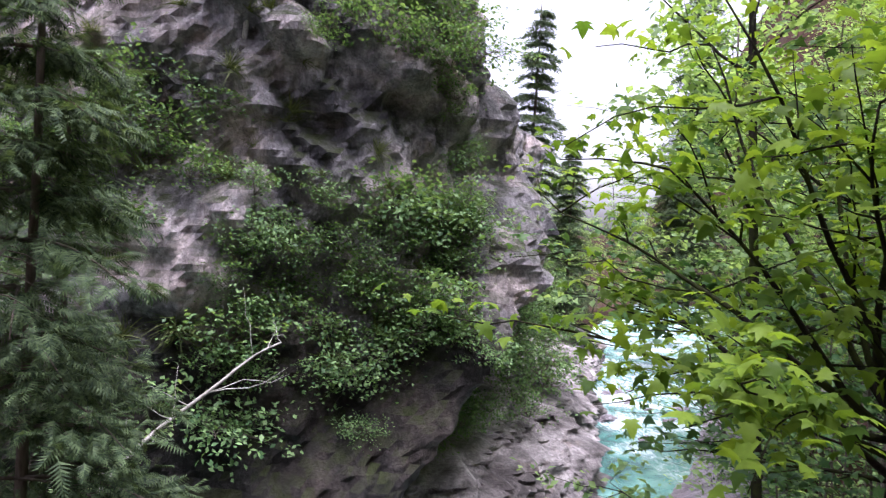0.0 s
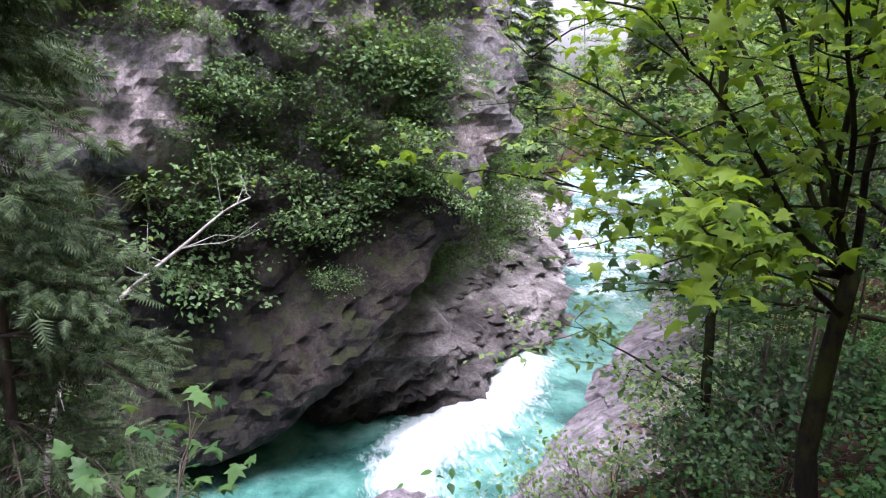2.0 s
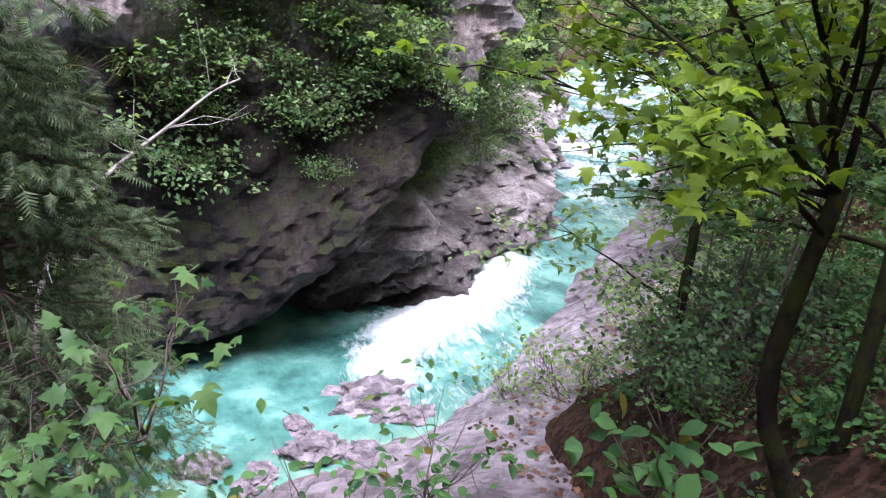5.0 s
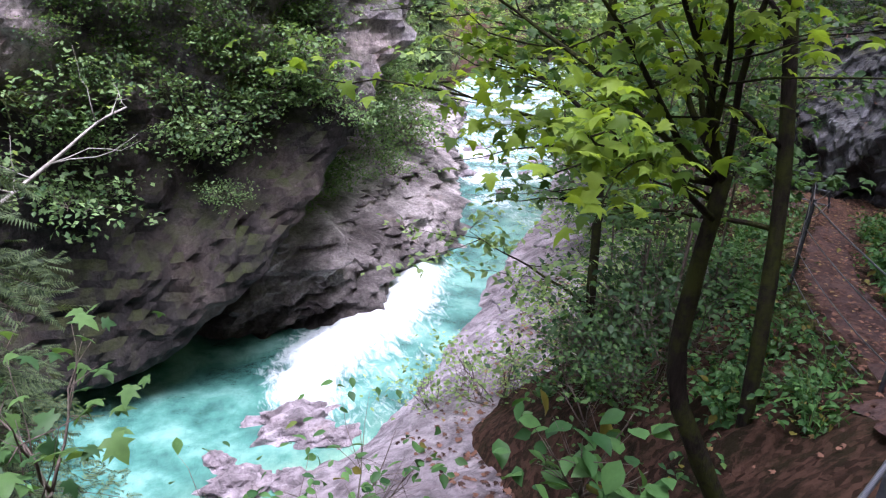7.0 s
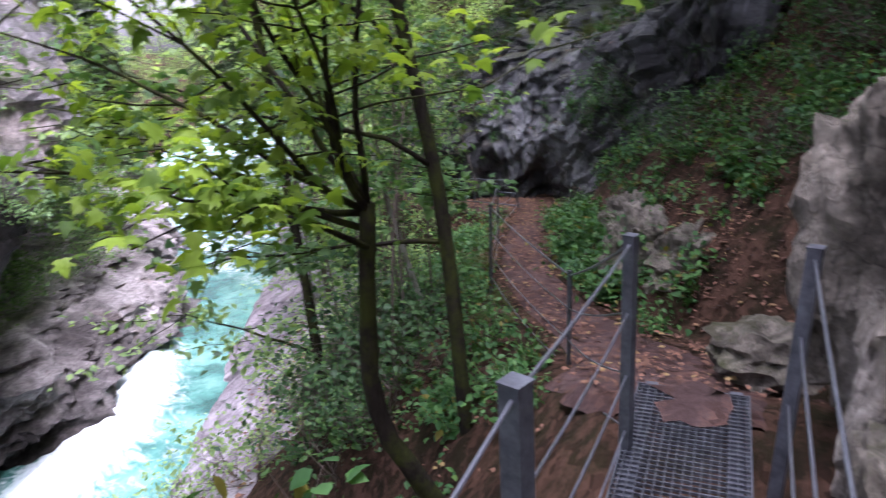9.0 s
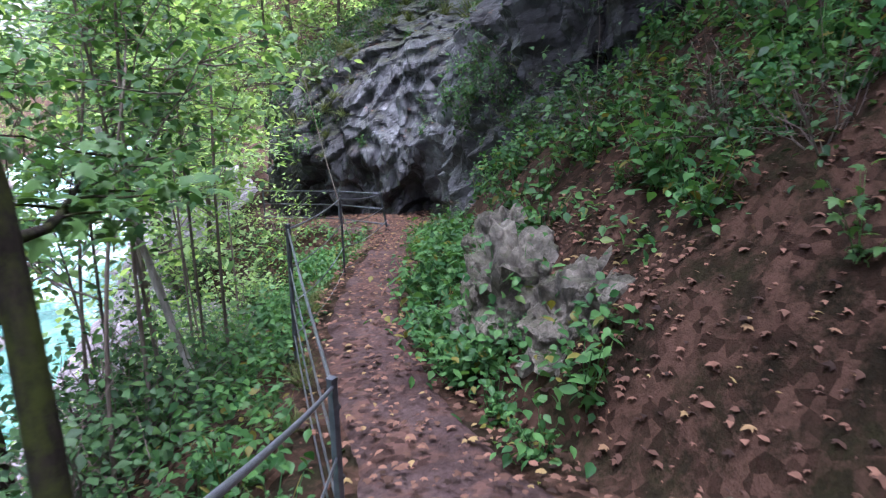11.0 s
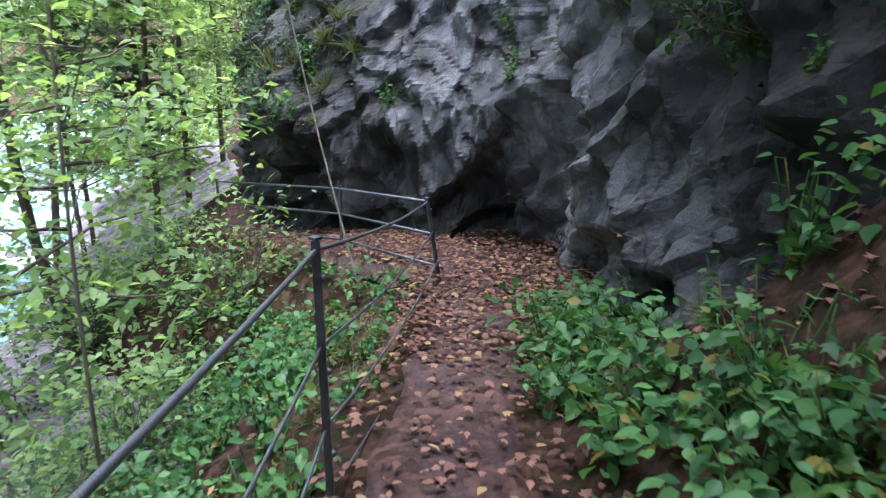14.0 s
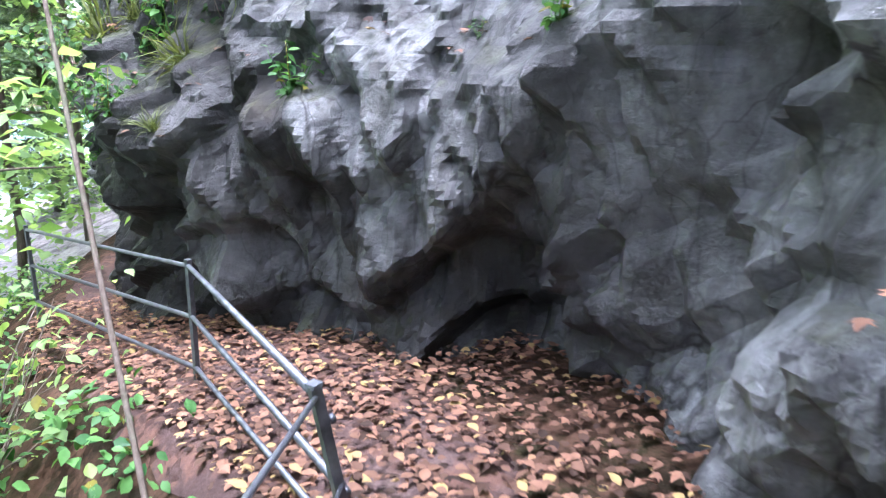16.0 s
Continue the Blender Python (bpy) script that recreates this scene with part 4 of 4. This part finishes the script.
def spruce(name, at, height, reach, tiers, label, dead=0.0, r0=0.07):
    t = thing(name, at, label, "tree", "spruces")
    mesh_ob("trunk", *tube(crooked((0, 0, -0.4), (0.1, 0.05, height), 14, 0.012), np.linspace(r0, 0.012, 14), 8, 0.2), SPRUCE_BARK, True, t)
    wood, spots, heads = [], [], []
    for k in range(tiers):
        h = height * (0.06 + 0.92 * k / tiers)
        ln = reach * (1.05 - 0.85 * k / tiers) * rng.uniform(0.7, 1.1)
        for g in rng.uniform(0, 2 * math.pi, 5):
            d = Vector((math.cos(g), math.sin(g), 0))
            pts = [tuple(d * (ln * w2) + Vector((0, 0, h + ln * (0.12 * w2 - 0.42 * w2 * w2)))) for w2 in np.linspace(0, 1, 7)]
            wood.append(tube(pts, np.linspace(0.012, 0.003, 7), 4))
            bare = rng.random() < dead * (1.2 - k / tiers)
            for w2 in np.linspace(0.15, 1, max(4, int(ln * 15))):
                c = d * (ln * w2) + Vector((0, 0, h + ln * (0.12 * w2 - 0.42 * w2 * w2)))
                for side in (-1, 1):
                    if bare:
                        e = c + Vector((-d.y, d.x, 0)) * (side * ln * 0.28) + Vector((0, 0, -0.12 * ln))
                        if rng.random() < 0.5:
                            wood.append(tube([tuple(c), tuple(c.lerp(e, 0.5) + Vector((0, 0, 0.02))), tuple(e)], [0.004, 0.003, 0.0015], 3))
                        continue
                    for m in range(5):
                        spots.append(np.array(c + Vector((-d.y, d.x, 0)) * (side * ln * 0.08 * m)) + rng.normal(0, 0.03, 3))
                        heads.append(g - math.pi / 2 + side * 0.8)
    mesh_ob("branchwork", *joined(wood), SPRUCE_BARK, True, t)["kind"] = "stuff"
    s = np.array(spots)
    mesh_ob("needles", *leaves(SPRAY, s, rng.uniform(0.5, 1.0, len(s)) * (0.15 + 0.06 * reach), heads, 0.35, rng), NEEDLE, True, t)
    return t


spruce("spruce_tree", (-1.45, 4.05, -3.2), 7.6, 1.25, 26, "spruce with a thin trunk and many bare dry lower twigs", 0.85, 0.05)
spruce("spruce_tree", (-3.1, 5.0, -3.6), 9.0, 1.6, 22, "dense dark green spruce above the river", 0.5)
spruce("spruce_tree", (-2.0, 6.6, -4.4), 7.5, 1.6, 22, "spruce with drooping boughs and dry twigs on the bank", 0.5)
far_spruces = [spruce("spruce_tree", (0, 0, 0), 14.0, 2.2, 30, "tall slender spruce in the valley", 0.1, 0.16) for _ in range(2)]
spots = [(11.2, 30, -3), (13.5, 30, -4), (20, 30, -2), (17.5, 21.5, -3.4), (24, 36, 0), (15.8, 36, -2)] + [(random.uniform(-7, 1.5), 15 + random.uniform(-1, 2), random.uniform(9.0, 10.5)) for _ in range(5)]
spread(far_spruces, spots, (0.75, 1.2), 3)

# the pale dead limb that leans out over the river
limb = thing("leaning_birch", (-1.75, 5.25, -1.5), "pale bare birch stem leaning out over the river", "tree")
base = Vector((-1.75, 5.25, -1.5))
stem = along([tuple(Vector(p) - base) for p in [(-1.75, 5.25, -3.0), (-1.62, 5.4, -1.0), (-1.30, 5.62, -0.38), (-0.95, 5.9, -0.05), (-0.57, 6.2, 0.18), (-0.2, 6.5, 0.46), (0.05, 6.75, 0.53)]], 26)
mesh_ob("stem", *tube(stem, np.linspace(0.038, 0.009, 26), 7, 0.15), GREY_BARK, True, limb)
twigs, spots = [], []
for _ in range(22):
    o = Vector(stem[rng.integers(9, 26)])
    e = o + Vector((rng.normal(0.1, 0.35), rng.normal(0.1, 0.3), rng.normal(0.2, 0.28)))
    twigs.append(tube(crooked(o, e, 6, 0.15), np.linspace(0.006, 0.0015, 6), 4))
    if rng.random() < 0.7:
        spots += [np.array(o.lerp(e, rng.uniform(0.5, 1.1))) + rng.normal(0, 0.06, 3) for _ in range(12)]
for piece in twigs:
    mesh_ob("twig", *piece, GREY_BARK, True, limb)
mesh_ob("foliage", *leaves(SMALL, np.array(spots), rng.uniform(0.04, 0.075, len(spots)), None, 0.2, rng), FOREST, True, limb)


def off_bank(places):
    """Without those that would stand on the bare rock bank below the bridge."""
    return [p for p in places if p[0] > 7.7 or beside(pl, p[0], p[1])[0] > -2.2]


def strip(n, s0, s1, d0, d1):
    """n places between two distances to the right of the path (left: minus), from one x of the path to another."""
    idx = [i for i in range(len(pl)) if s0 < pl[i, 0] < s1]
    out = []
    for _ in range(n):
        i = random.choice(idx)
        t = Vector((pl[min(i + 1, len(pl) - 1), 0] - pl[i - 1, 0], pl[min(i + 1, len(pl) - 1), 1] - pl[i - 1, 1], 0)).normalized()
        d = random.uniform(d0, d1)
        x, y = pl[i, 0] + t.y * d, pl[i, 1] - t.x * d
        out.append((x, y, land(x, y)))
    return out


snag = thing("dead_trunk", (5.62, 4.95, -0.9), "broken grey trunk leaning beside the railing", "tree trunk")
mesh_ob("trunk", *tube(along([(0.10, -0.35, -0.9), (0.05, -0.1, -0.1), (-0.02, 0.15, 0.75), (-0.12, 0.3, 1.55)], 14), np.linspace(0.034, 0.022, 14), 8, 0.3), GREY_BARK, True, snag)
top_birch = thing("cliff_birch", (-0.75, 12.9, 4.9), "pale bare birch trunk on top of the cliff", "tree")
mesh_ob("trunk", *tube(crooked((0, 0, -0.4), (0.35, 0.2, 3.2), 12, 0.04), np.linspace(0.07, 0.04, 12), 7, 0.2), GREY_BARK, True, top_birch)
for k in range(5):
    mesh_ob("limb", *tube(crooked((0.1 + 0.05 * k, 0.1, 0.9 + 0.4 * k), (random.uniform(-0.6, 0.9), random.uniform(-0.5, 0.3), 1.5 + 0.4 * k), 6, 0.12), np.linspace(0.018, 0.004, 6), 5), GREY_BARK, True, top_birch)

# woodland of slender broadleaf trees
def forest_tree(height, crown_from, spread_r, count, leaf):
    t = thing("beech_tree", (0, 0, 0), "slender woodland tree with light green leaves", "tree", "woodland trees")
    mesh_ob("trunk", *tube(crooked((0, 0, -0.8), (rng.normal(0, 0.4), rng.normal(0, 0.4), height), 12, 0.03), np.linspace(0.065, 0.015, 12), 7, 0.2), SPRUCE_BARK, True, t)
    wood, spots = [], []
    for k in range(26):
        h = height * rng.uniform(crown_from, 0.98)
        g = rng.uniform(0, 2 * math.pi)
        ln = spread_r * rng.uniform(0.5, 1.0) * (1.15 - 0.6 * h / height)
        e = Vector((math.cos(g) * ln, math.sin(g) * ln, h + ln * rng.uniform(-0.05, 0.45)))
        pts = crooked((0, 0, h), e, 6, 0.1)
        wood.append(tube(pts, np.linspace(0.022, 0.004, 6), 4))
        for _ in range(count // 26 // 14):
            c = np.array(Vector((0, 0, h)).lerp(e, rng.uniform(0.3, 1.1))) + rng.normal(0, 0.32, 3) * np.array([1, 1, 0.35])
            spots.append(c + rng.normal(0, 1, (14, 3)) * np.array([0.24, 0.24, 0.06]))
    s = np.concatenate(spots)
    mesh_ob("branchwork", *joined(wood), SPRUCE_BARK, True, t)["kind"] = "stuff"
    mesh_ob("crown", *leaves(SMALL, s, rng.uniform(0.6, 1.2, len(s)) * leaf, None, 0.25, rng), FOREST, True, t)
    return t


woods = [forest_tree(11, 0.25, 2.4, 3400, 0.15), forest_tree(9, 0.15, 2.0, 3000, 0.14), forest_tree(13, 0.35, 2.6, 3600, 0.16), forest_tree(7, 0.1, 1.8, 2400, 0.13)]
spots = [(15.1, 14.4), (13.9, 15.6), (15.8, 17.2), (11.0, 12.6), (12.2, 14.6), (9.6, 11.3), (16.5, 12.2), (17.8, 15.4), (14.6, 19), (18.5, 19.5), (12.6, 17), (16.4, 9.2), (15.2, 7.0)]
while len(spots) < 64:
    x, y = random.uniform(8, 48), random.uniform(11, 64)
    d, _ = beside(pl, x, y)
    dr, _ = beside(rl, x, y)
    if abs(d) > 1.2 and dr > 4.0 and math.hypot(x - 10, y - 6.3) > 6:
        spots.append((x, y))
while len(spots) < 112:
    x, y = random.uniform(4, 24), random.uniform(-14, 6)
    d, _ = beside(pl, x, y)
    if d > 3.6:
        spots.append((x, y))
# more trees close above the path, added for the shade of their crowns
spots += [p[:2] for p in strip(16, 4.6, 9.2, 2.4, 5.0)]
spread(woods, [(x, y, land(x, y)) for x, y in spots], (0.8, 1.3), 4)
# tall beeches on the hillside, mostly unseen, added so their crowns shade the path
tall = [forest_tree(12.5, 0.5, 5.5, 4200, 0.24) for _ in range(2)]
for t in tall:
    tagged(t, "tall beech added on the hillside, its wide crown shading the path", "tree", "hillside beeches")
spread(tall, [(x, y, land(x, y)) for x, y, z in strip(3, 1.5, 5.0, 4.5, 7.0) + strip(9, 5.0, 9.5, 3.2, 7.5) + strip(6, 9.5, 14.0, 4.2, 8.0) + [(-2.5, -4.4, 0)]], (0.85, 1.2), 4)
spots = []
while len(spots) < 26:
    x, y = random.uniform(6, 40), random.uniform(24, 75)
    dr, _ = beside(rl, x, y)
    if -26 < dr < -4:
        spots.append((x, y, land(x, y)))
for p in spots:
    copy_thing(woods[random.randrange(4)], Matrix.LocRotScale(Vector(p), Euler((0, 0, random.uniform(0, 6))), [random.uniform(0.9, 1.4)] * 3))


# ---- undergrowth ----
def herb(name, size, count, leaf, shape, material, label, category="plant", group="undergrowth"):
    t = thing(name, (0, 0, 0), label, category, group)
    stalks, spots, heads = [], [], []
    for k in range(max(3, count // 9)):
        g = rng.uniform(0, 2 * math.pi)
        e = Vector((math.cos(g) * size * rng.uniform(0.2, 0.8), math.sin(g) * size * rng.uniform(0.2, 0.8), size * rng.uniform(0.5, 1.1)))
        pts = crooked((0, 0, -0.05), e, 6, 0.1)
        stalks.append(tube(pts, np.linspace(0.004, 0.0015, 6), 4))
        for m in range(9):
            w2 = 0.35 + 0.65 * (m // 2) / 4
            spots.append(np.array(pts[min(5, int(w2 * 5))]) + rng.normal(0, 0.015, 3))
            heads.append(g - math.pi / 2 + (m % 2) * math.pi + (m // 2) * 1.3)
    mesh_ob("stalk", *joined(stalks), HERB, True, t)["kind"] = "stuff"
    mesh_ob("foliage", *leaves(shape, np.array(spots), rng.uniform(0.6, 1.15, len(spots)) * leaf, heads, 0.3, rng), material, True, t)
    return t


herbs = [herb("herb", 0.30, 90, 0.062, OVAL, HERB, "leafy green woodland herb growing beside the path") for _ in range(3)] + [herb("herb", 0.22, 90, 0.048, OVAL, HERB, "low green herb with small pointed leaves") for _ in range(2)] \
    + [herb("seedling_maple", 0.4, 45, 0.07, LOBED, MAPLE_SHADED, "maple seedling with lobed green leaves", group="maple seedlings")]
spots = []


spots += strip(100, 5.0, 9.2, 0.42, 0.95) + strip(70, 5.0, 9.2, 1.0, 2.6) + strip(30, 9.2, 10.4, 0.42, 0.75) + strip(90, 4.6, 11.4, -1.4, -0.5) + strip(80, 5.2, 12.2, -3.2, -1.3) + strip(26, 3.6, 5.5, 1.4, 4.0) + strip(26, 3.5, 9, 2.6, 5.5)
spots += strip(12, 3.8, 5.0, -1.4, -0.75) + strip(12, -0.4, 1.2, -2.6, -1.2)
random.shuffle(spots)
near_spots, rest = spots[:290], spots[290:] + strip(150, 10.8, 15.0, -5.0, -0.6) + off_bank(strip(120, 5.0, 11.0, -6.0, -2.5)) + strip(110, 3.8, 10, 1.4, 6.0) + strip(30, 10.2, 12.6, -2.4, -0.7)
spread(herbs, near_spots, (0.65, 1.35), 14)
s = np.array([np.array(p) + rng.normal(0, 0.13, 3) * np.array([1, 1, 0.5]) + np.array([0, 0, 0.16]) for p in rest for _ in range(48)])
tagged(mesh_ob("undergrowth", *leaves(OVAL, s, rng.uniform(0.035, 0.08, len(s)), None, 0.3, rng), HERB, True), "low green herbs covering the steep slopes", "undergrowth", kind="stuff")
spread([grass_tuft("grass_tuft", 0.2, 60, "fine green grass tuft at the path's edge", GRASS, "path grass") for _ in range(3)], strip(60, 5.5, 11.2, -0.75, -0.42) + strip(14, 8.6, 11, 0.5, 1.0), (0.6, 1.2), 10)

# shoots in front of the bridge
bush("maple_shoot", 0.38, 90, 0.08, MAPLE_SHADED, LOBED, "maple shoot with pale green and yellowing leaves", "shrub", (-0.42, 1.98, 0.15), 4, 0.9, 0.3)
bush("maple_shoot", 0.30, 70, 0.08, MAPLE_SHADED, LOBED, "maple shoot with pale green and yellowing leaves", "shrub", (-0.72, 1.75, -0.05), 4, 0.9, 0.3)
bush("shrub", 0.5, 170, 0.085, HERB, OVAL, "loose leafy shrub in front of the footbridge", "shrub", (0.95, 2.75, -1.1), 7, 0.6, 0.25)
bush("shrub", 0.5, 170, 0.085, HERB, OVAL, "loose leafy shrub in front of the footbridge", "shrub", (0.35, 2.6, -1.15), 7, 0.6, 0.25)
bush("shrub", 0.32, 90, 0.12, HERB, OVAL, "broad-leaved shrub below the footbridge", "shrub", (1.55, 1.62, -0.2), 5, 0.8, 0.3)
bush("shrub", 0.6, 200, 0.08, HERB, OVAL, "leafy shrub on the bank below the bridge", "shrub", (-0.9, 3.0, -1.2), 7, 0.7, 0.25)

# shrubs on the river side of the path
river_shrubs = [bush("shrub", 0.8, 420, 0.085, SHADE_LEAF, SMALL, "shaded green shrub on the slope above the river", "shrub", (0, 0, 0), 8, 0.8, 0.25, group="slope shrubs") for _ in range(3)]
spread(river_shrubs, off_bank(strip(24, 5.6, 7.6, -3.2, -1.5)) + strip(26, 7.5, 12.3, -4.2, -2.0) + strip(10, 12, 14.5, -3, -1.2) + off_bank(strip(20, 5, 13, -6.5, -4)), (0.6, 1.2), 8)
light_shrubs = [bush("slope_shrub", 0.85, 420, 0.09, FOREST, OVAL, "light green sapling shrub between path and river", "shrub", (0, 0, 0), 8, 1.1, 0.25, group="light shrubs") for _ in range(3)]
# leaf colour darkened here for the shade of the maples
path_shrubs = [bush("slope_shrub", 0.85, 420, 0.085, MAPLE_SHADED, OVAL, "leafy shrub beside the railing above the river", "shrub", (0, 0, 0), 8, 0.95, 0.25, group="railing shrubs") for _ in range(2)]
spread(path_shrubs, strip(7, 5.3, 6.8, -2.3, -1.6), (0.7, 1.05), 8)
spread(light_shrubs, strip(50, 7.0, 12.2, -4.8, -2.0) + strip(14, 12, 16, -3.5, -1.0), (0.6, 1.15), 8)
hill_shrubs = [bush("shrub", 0.6, 300, 0.075, SHADE_LEAF, OVAL, "green shrub on the steep hillside, its leaves darkened for shade", "shrub", (0, 0, 0), 7, 0.7, 0.3, group="hillside shrubs") for _ in range(3)]
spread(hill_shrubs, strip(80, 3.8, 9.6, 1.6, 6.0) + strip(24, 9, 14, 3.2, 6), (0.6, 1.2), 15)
# hazels up to x 6.2 get the leaf colour with shade in it
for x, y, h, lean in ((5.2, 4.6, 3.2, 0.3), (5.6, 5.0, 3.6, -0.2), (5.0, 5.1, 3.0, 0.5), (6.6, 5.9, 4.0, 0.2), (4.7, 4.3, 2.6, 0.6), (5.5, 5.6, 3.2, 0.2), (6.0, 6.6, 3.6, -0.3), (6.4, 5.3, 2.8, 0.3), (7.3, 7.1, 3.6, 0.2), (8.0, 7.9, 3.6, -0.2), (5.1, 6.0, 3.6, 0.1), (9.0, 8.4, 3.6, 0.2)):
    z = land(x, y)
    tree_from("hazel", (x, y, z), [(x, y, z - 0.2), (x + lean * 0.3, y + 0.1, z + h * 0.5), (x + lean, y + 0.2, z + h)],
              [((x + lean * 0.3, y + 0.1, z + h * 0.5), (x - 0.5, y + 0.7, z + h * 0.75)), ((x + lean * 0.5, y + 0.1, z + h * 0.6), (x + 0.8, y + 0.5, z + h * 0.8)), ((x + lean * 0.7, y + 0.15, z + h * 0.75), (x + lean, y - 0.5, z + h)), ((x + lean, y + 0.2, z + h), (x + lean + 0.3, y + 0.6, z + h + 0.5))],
              "young hazel with thin grey stems on the river slope", FOREST if x > 6.2 else MAPLE_SHADED, 0.085, OVAL, 190, TWIG, 8, 0.8, r0=0.016)
pole = along([(10.88, 7.75, -2.1), (11.01, 8.06, -1.56), (11.2, 8.55, -0.71), (11.38, 9.0, 0.2), (11.5, 9.4, 1.3)], 10)
tagged(mesh_ob("sapling_stem", *tube(pole, np.linspace(0.011, 0.006, 10), 6), TWIG), "thin bare leaning stem beside the railing", "sapling")

# low foliage over the far woodland floor
s = []
while len(s) < 1500:
    x, y = random.uniform(8.5, 46), random.uniform(10, 66)
    d, _ = beside(pl, x, y)
    dr, _ = beside(rl, x, y)
    if abs(d) > 1.6 and dr > 3.4:
        s.append((x, y, land(x, y) + random.uniform(0.1, 1.6)))
s = np.repeat(np.array(s), 26, axis=0) + rng.normal(0, 1, (1500 * 26, 3)) * np.array([0.6, 0.6, 0.25])
tagged(mesh_ob("woodland_undergrowth", *leaves(SMALL, s, rng.uniform(0.12, 0.26, len(s)), None, 0.25, rng), FOREST, True), "light green bushes and saplings covering the woodland floor", "undergrowth", kind="stuff")

# moss grass, ferns and bushes that hang on the brow of the rock face
def on_face(x, y, z):
    hit, p, n, _ = rock_face.ray_cast(Vector((x, y, z)), Vector((0.82, -0.3, 0)).normalized())
    return p if hit else None


brow = []
for _ in range(900):
    y = random.uniform(3.5, 14.0)
    p = on_face(7.0, y + 1.6, random.uniform(-1.2, 3.6))
    if p is None:
        continue
    left = smooth(8.8, 10.4, p.y) * smooth(-1.3, -0.1, p.z)
    right = smooth(6.4, 5.3, p.y) * smooth(-0.5, 0.4, p.z)
    top = smooth(1.6, 2.6, p.z)
    if random.random() < max(left, right, top) * 0.75:
        brow.append(tuple(p))
spread([bush("brow_shrub", 0.4, 190, 0.06, SHADE_LEAF, OVAL, "small shade-darkened shrub hanging from the rock face", "shrub", (0, 0, 0), 6, 0.6, 0.5, group="shrubs on the rock face") for _ in range(2)], brow[0::3], (0.5, 1.1), 30)
spread([grass_tuft("grass_tuft", 0.34, 130, "long drooping grass on the mossy rock", GRASS, "rock grass") for _ in range(2)], brow[1::3], (0.6, 1.2), 50)
spread([herb("ledge_plant", 0.24, 72, 0.055, OVAL, HERB, "green plant rooted in the mossy rock", group="rock plants") for _ in range(2)], brow[2::3], (0.6, 1.2), 40)

# plants and litter on the ledges of the rock face
spots, s = [], []
for _ in range(700):
    x, y = random.uniform(9.9, 14.2), random.uniform(4.4, 12.5)
    hit, p, n, _ = rock_face.ray_cast(Vector((x, y, 6)), Vector((0, 0, -1)))
    if hit and p.z > -0.9 and n.z > 0.45:
        (spots if len(spots) < 60 and random.random() < 0.3 else s).append(tuple(p))
spread([herb("ledge_plant", 0.2, 54, 0.06, OVAL, HERB, "small green plant rooted in a crack of the rock face", group="ledge plants") for _ in range(2)] + [grass_tuft("grass_tuft", 0.3, 80, "hanging grass on a ledge of the rock face", GRASS, "ledge grass")], spots, (0.6, 1.3), 20)
s = np.repeat(np.array(s), 4, axis=0) + rng.normal(0, 0.06, (len(s) * 4, 3)) * np.array([1, 1, 0.15]) + np.array([0, 0, 0.03])
tagged(mesh_ob("leaf_litter", *leaves(LOBED, s, rng.uniform(0.025, 0.06, len(s)), None, 0.0, rng, 0.4), DEAD, True), "brown leaves caught on the rock ledges", "leaf litter", kind="stuff")

# ---- fallen leaves ----
litter = strip(3600, 3.6, 6.4, 0.7, 3.4) + strip(500, 3.4, 9.5, -0.45, 0.5) + strip(2600, 9.5, 12.8, -0.5, 1.3) + strip(1400, 3.6, 11.5, 0.5, 3.5) + strip(500, 3.6, 11.5, -2.0, -0.4)
s = np.array([(x, y, path_height(x, y) + (random.uniform(0.035, 0.06) if abs(beside(pl, x, y)[0]) < 0.6 or x > 9.5 else random.uniform(-0.006, 0.014))) for x, y, z in litter])
s2 = np.array([(x, y, path_height(x, y) + (random.uniform(0.03, 0.06) if abs(beside(pl, x, y)[0]) < 0.6 or x > 9.5 else random.uniform(-0.006, 0.014))) for x, y, z in strip(7500, 9.8, 12.8, -0.5, 1.45) + strip(900, 3.5, 9.8, -0.45, 0.6) + strip(3200, 3.5, 9.5, 0.6, 4.5)])
tagged(mesh_ob("leaf_litter", *leaves(OVAL, s2, rng.uniform(0.018, 0.06, len(s2)), None, 0.0, rng, 0.38), DEAD, True), "small brown beech leaves littering the path and slope", "leaf litter", kind="stuff")
tagged(mesh_ob("leaf_litter", *leaves(LOBED, s, rng.uniform(0.018, 0.055, len(s)), None, 0.0, rng, 0.38), DEAD, True), "brown fallen leaves scattered over the path", "leaf litter", kind="stuff")
s = []
for _ in range(2600):
    x, y = random.uniform(3.0, 9.0), random.uniform(4.5, 11.5)
    hit, p, n, _ = rock_bank.ray_cast(Vector((x, y, 4)), Vector((0, 0, -1)))
    if hit and p.z > -4.55 + random.uniform(0, 0.9):
        s.append(tuple(p + Vector((0, 0, 0.03))))
tagged(mesh_ob("leaf_litter", *leaves(LOBED, np.array(s), rng.uniform(0.05, 0.10, len(s)), None, 0.0, rng, 0.4), DEAD, True), "brown fallen leaves on the rock bank", "leaf litter", kind="stuff")
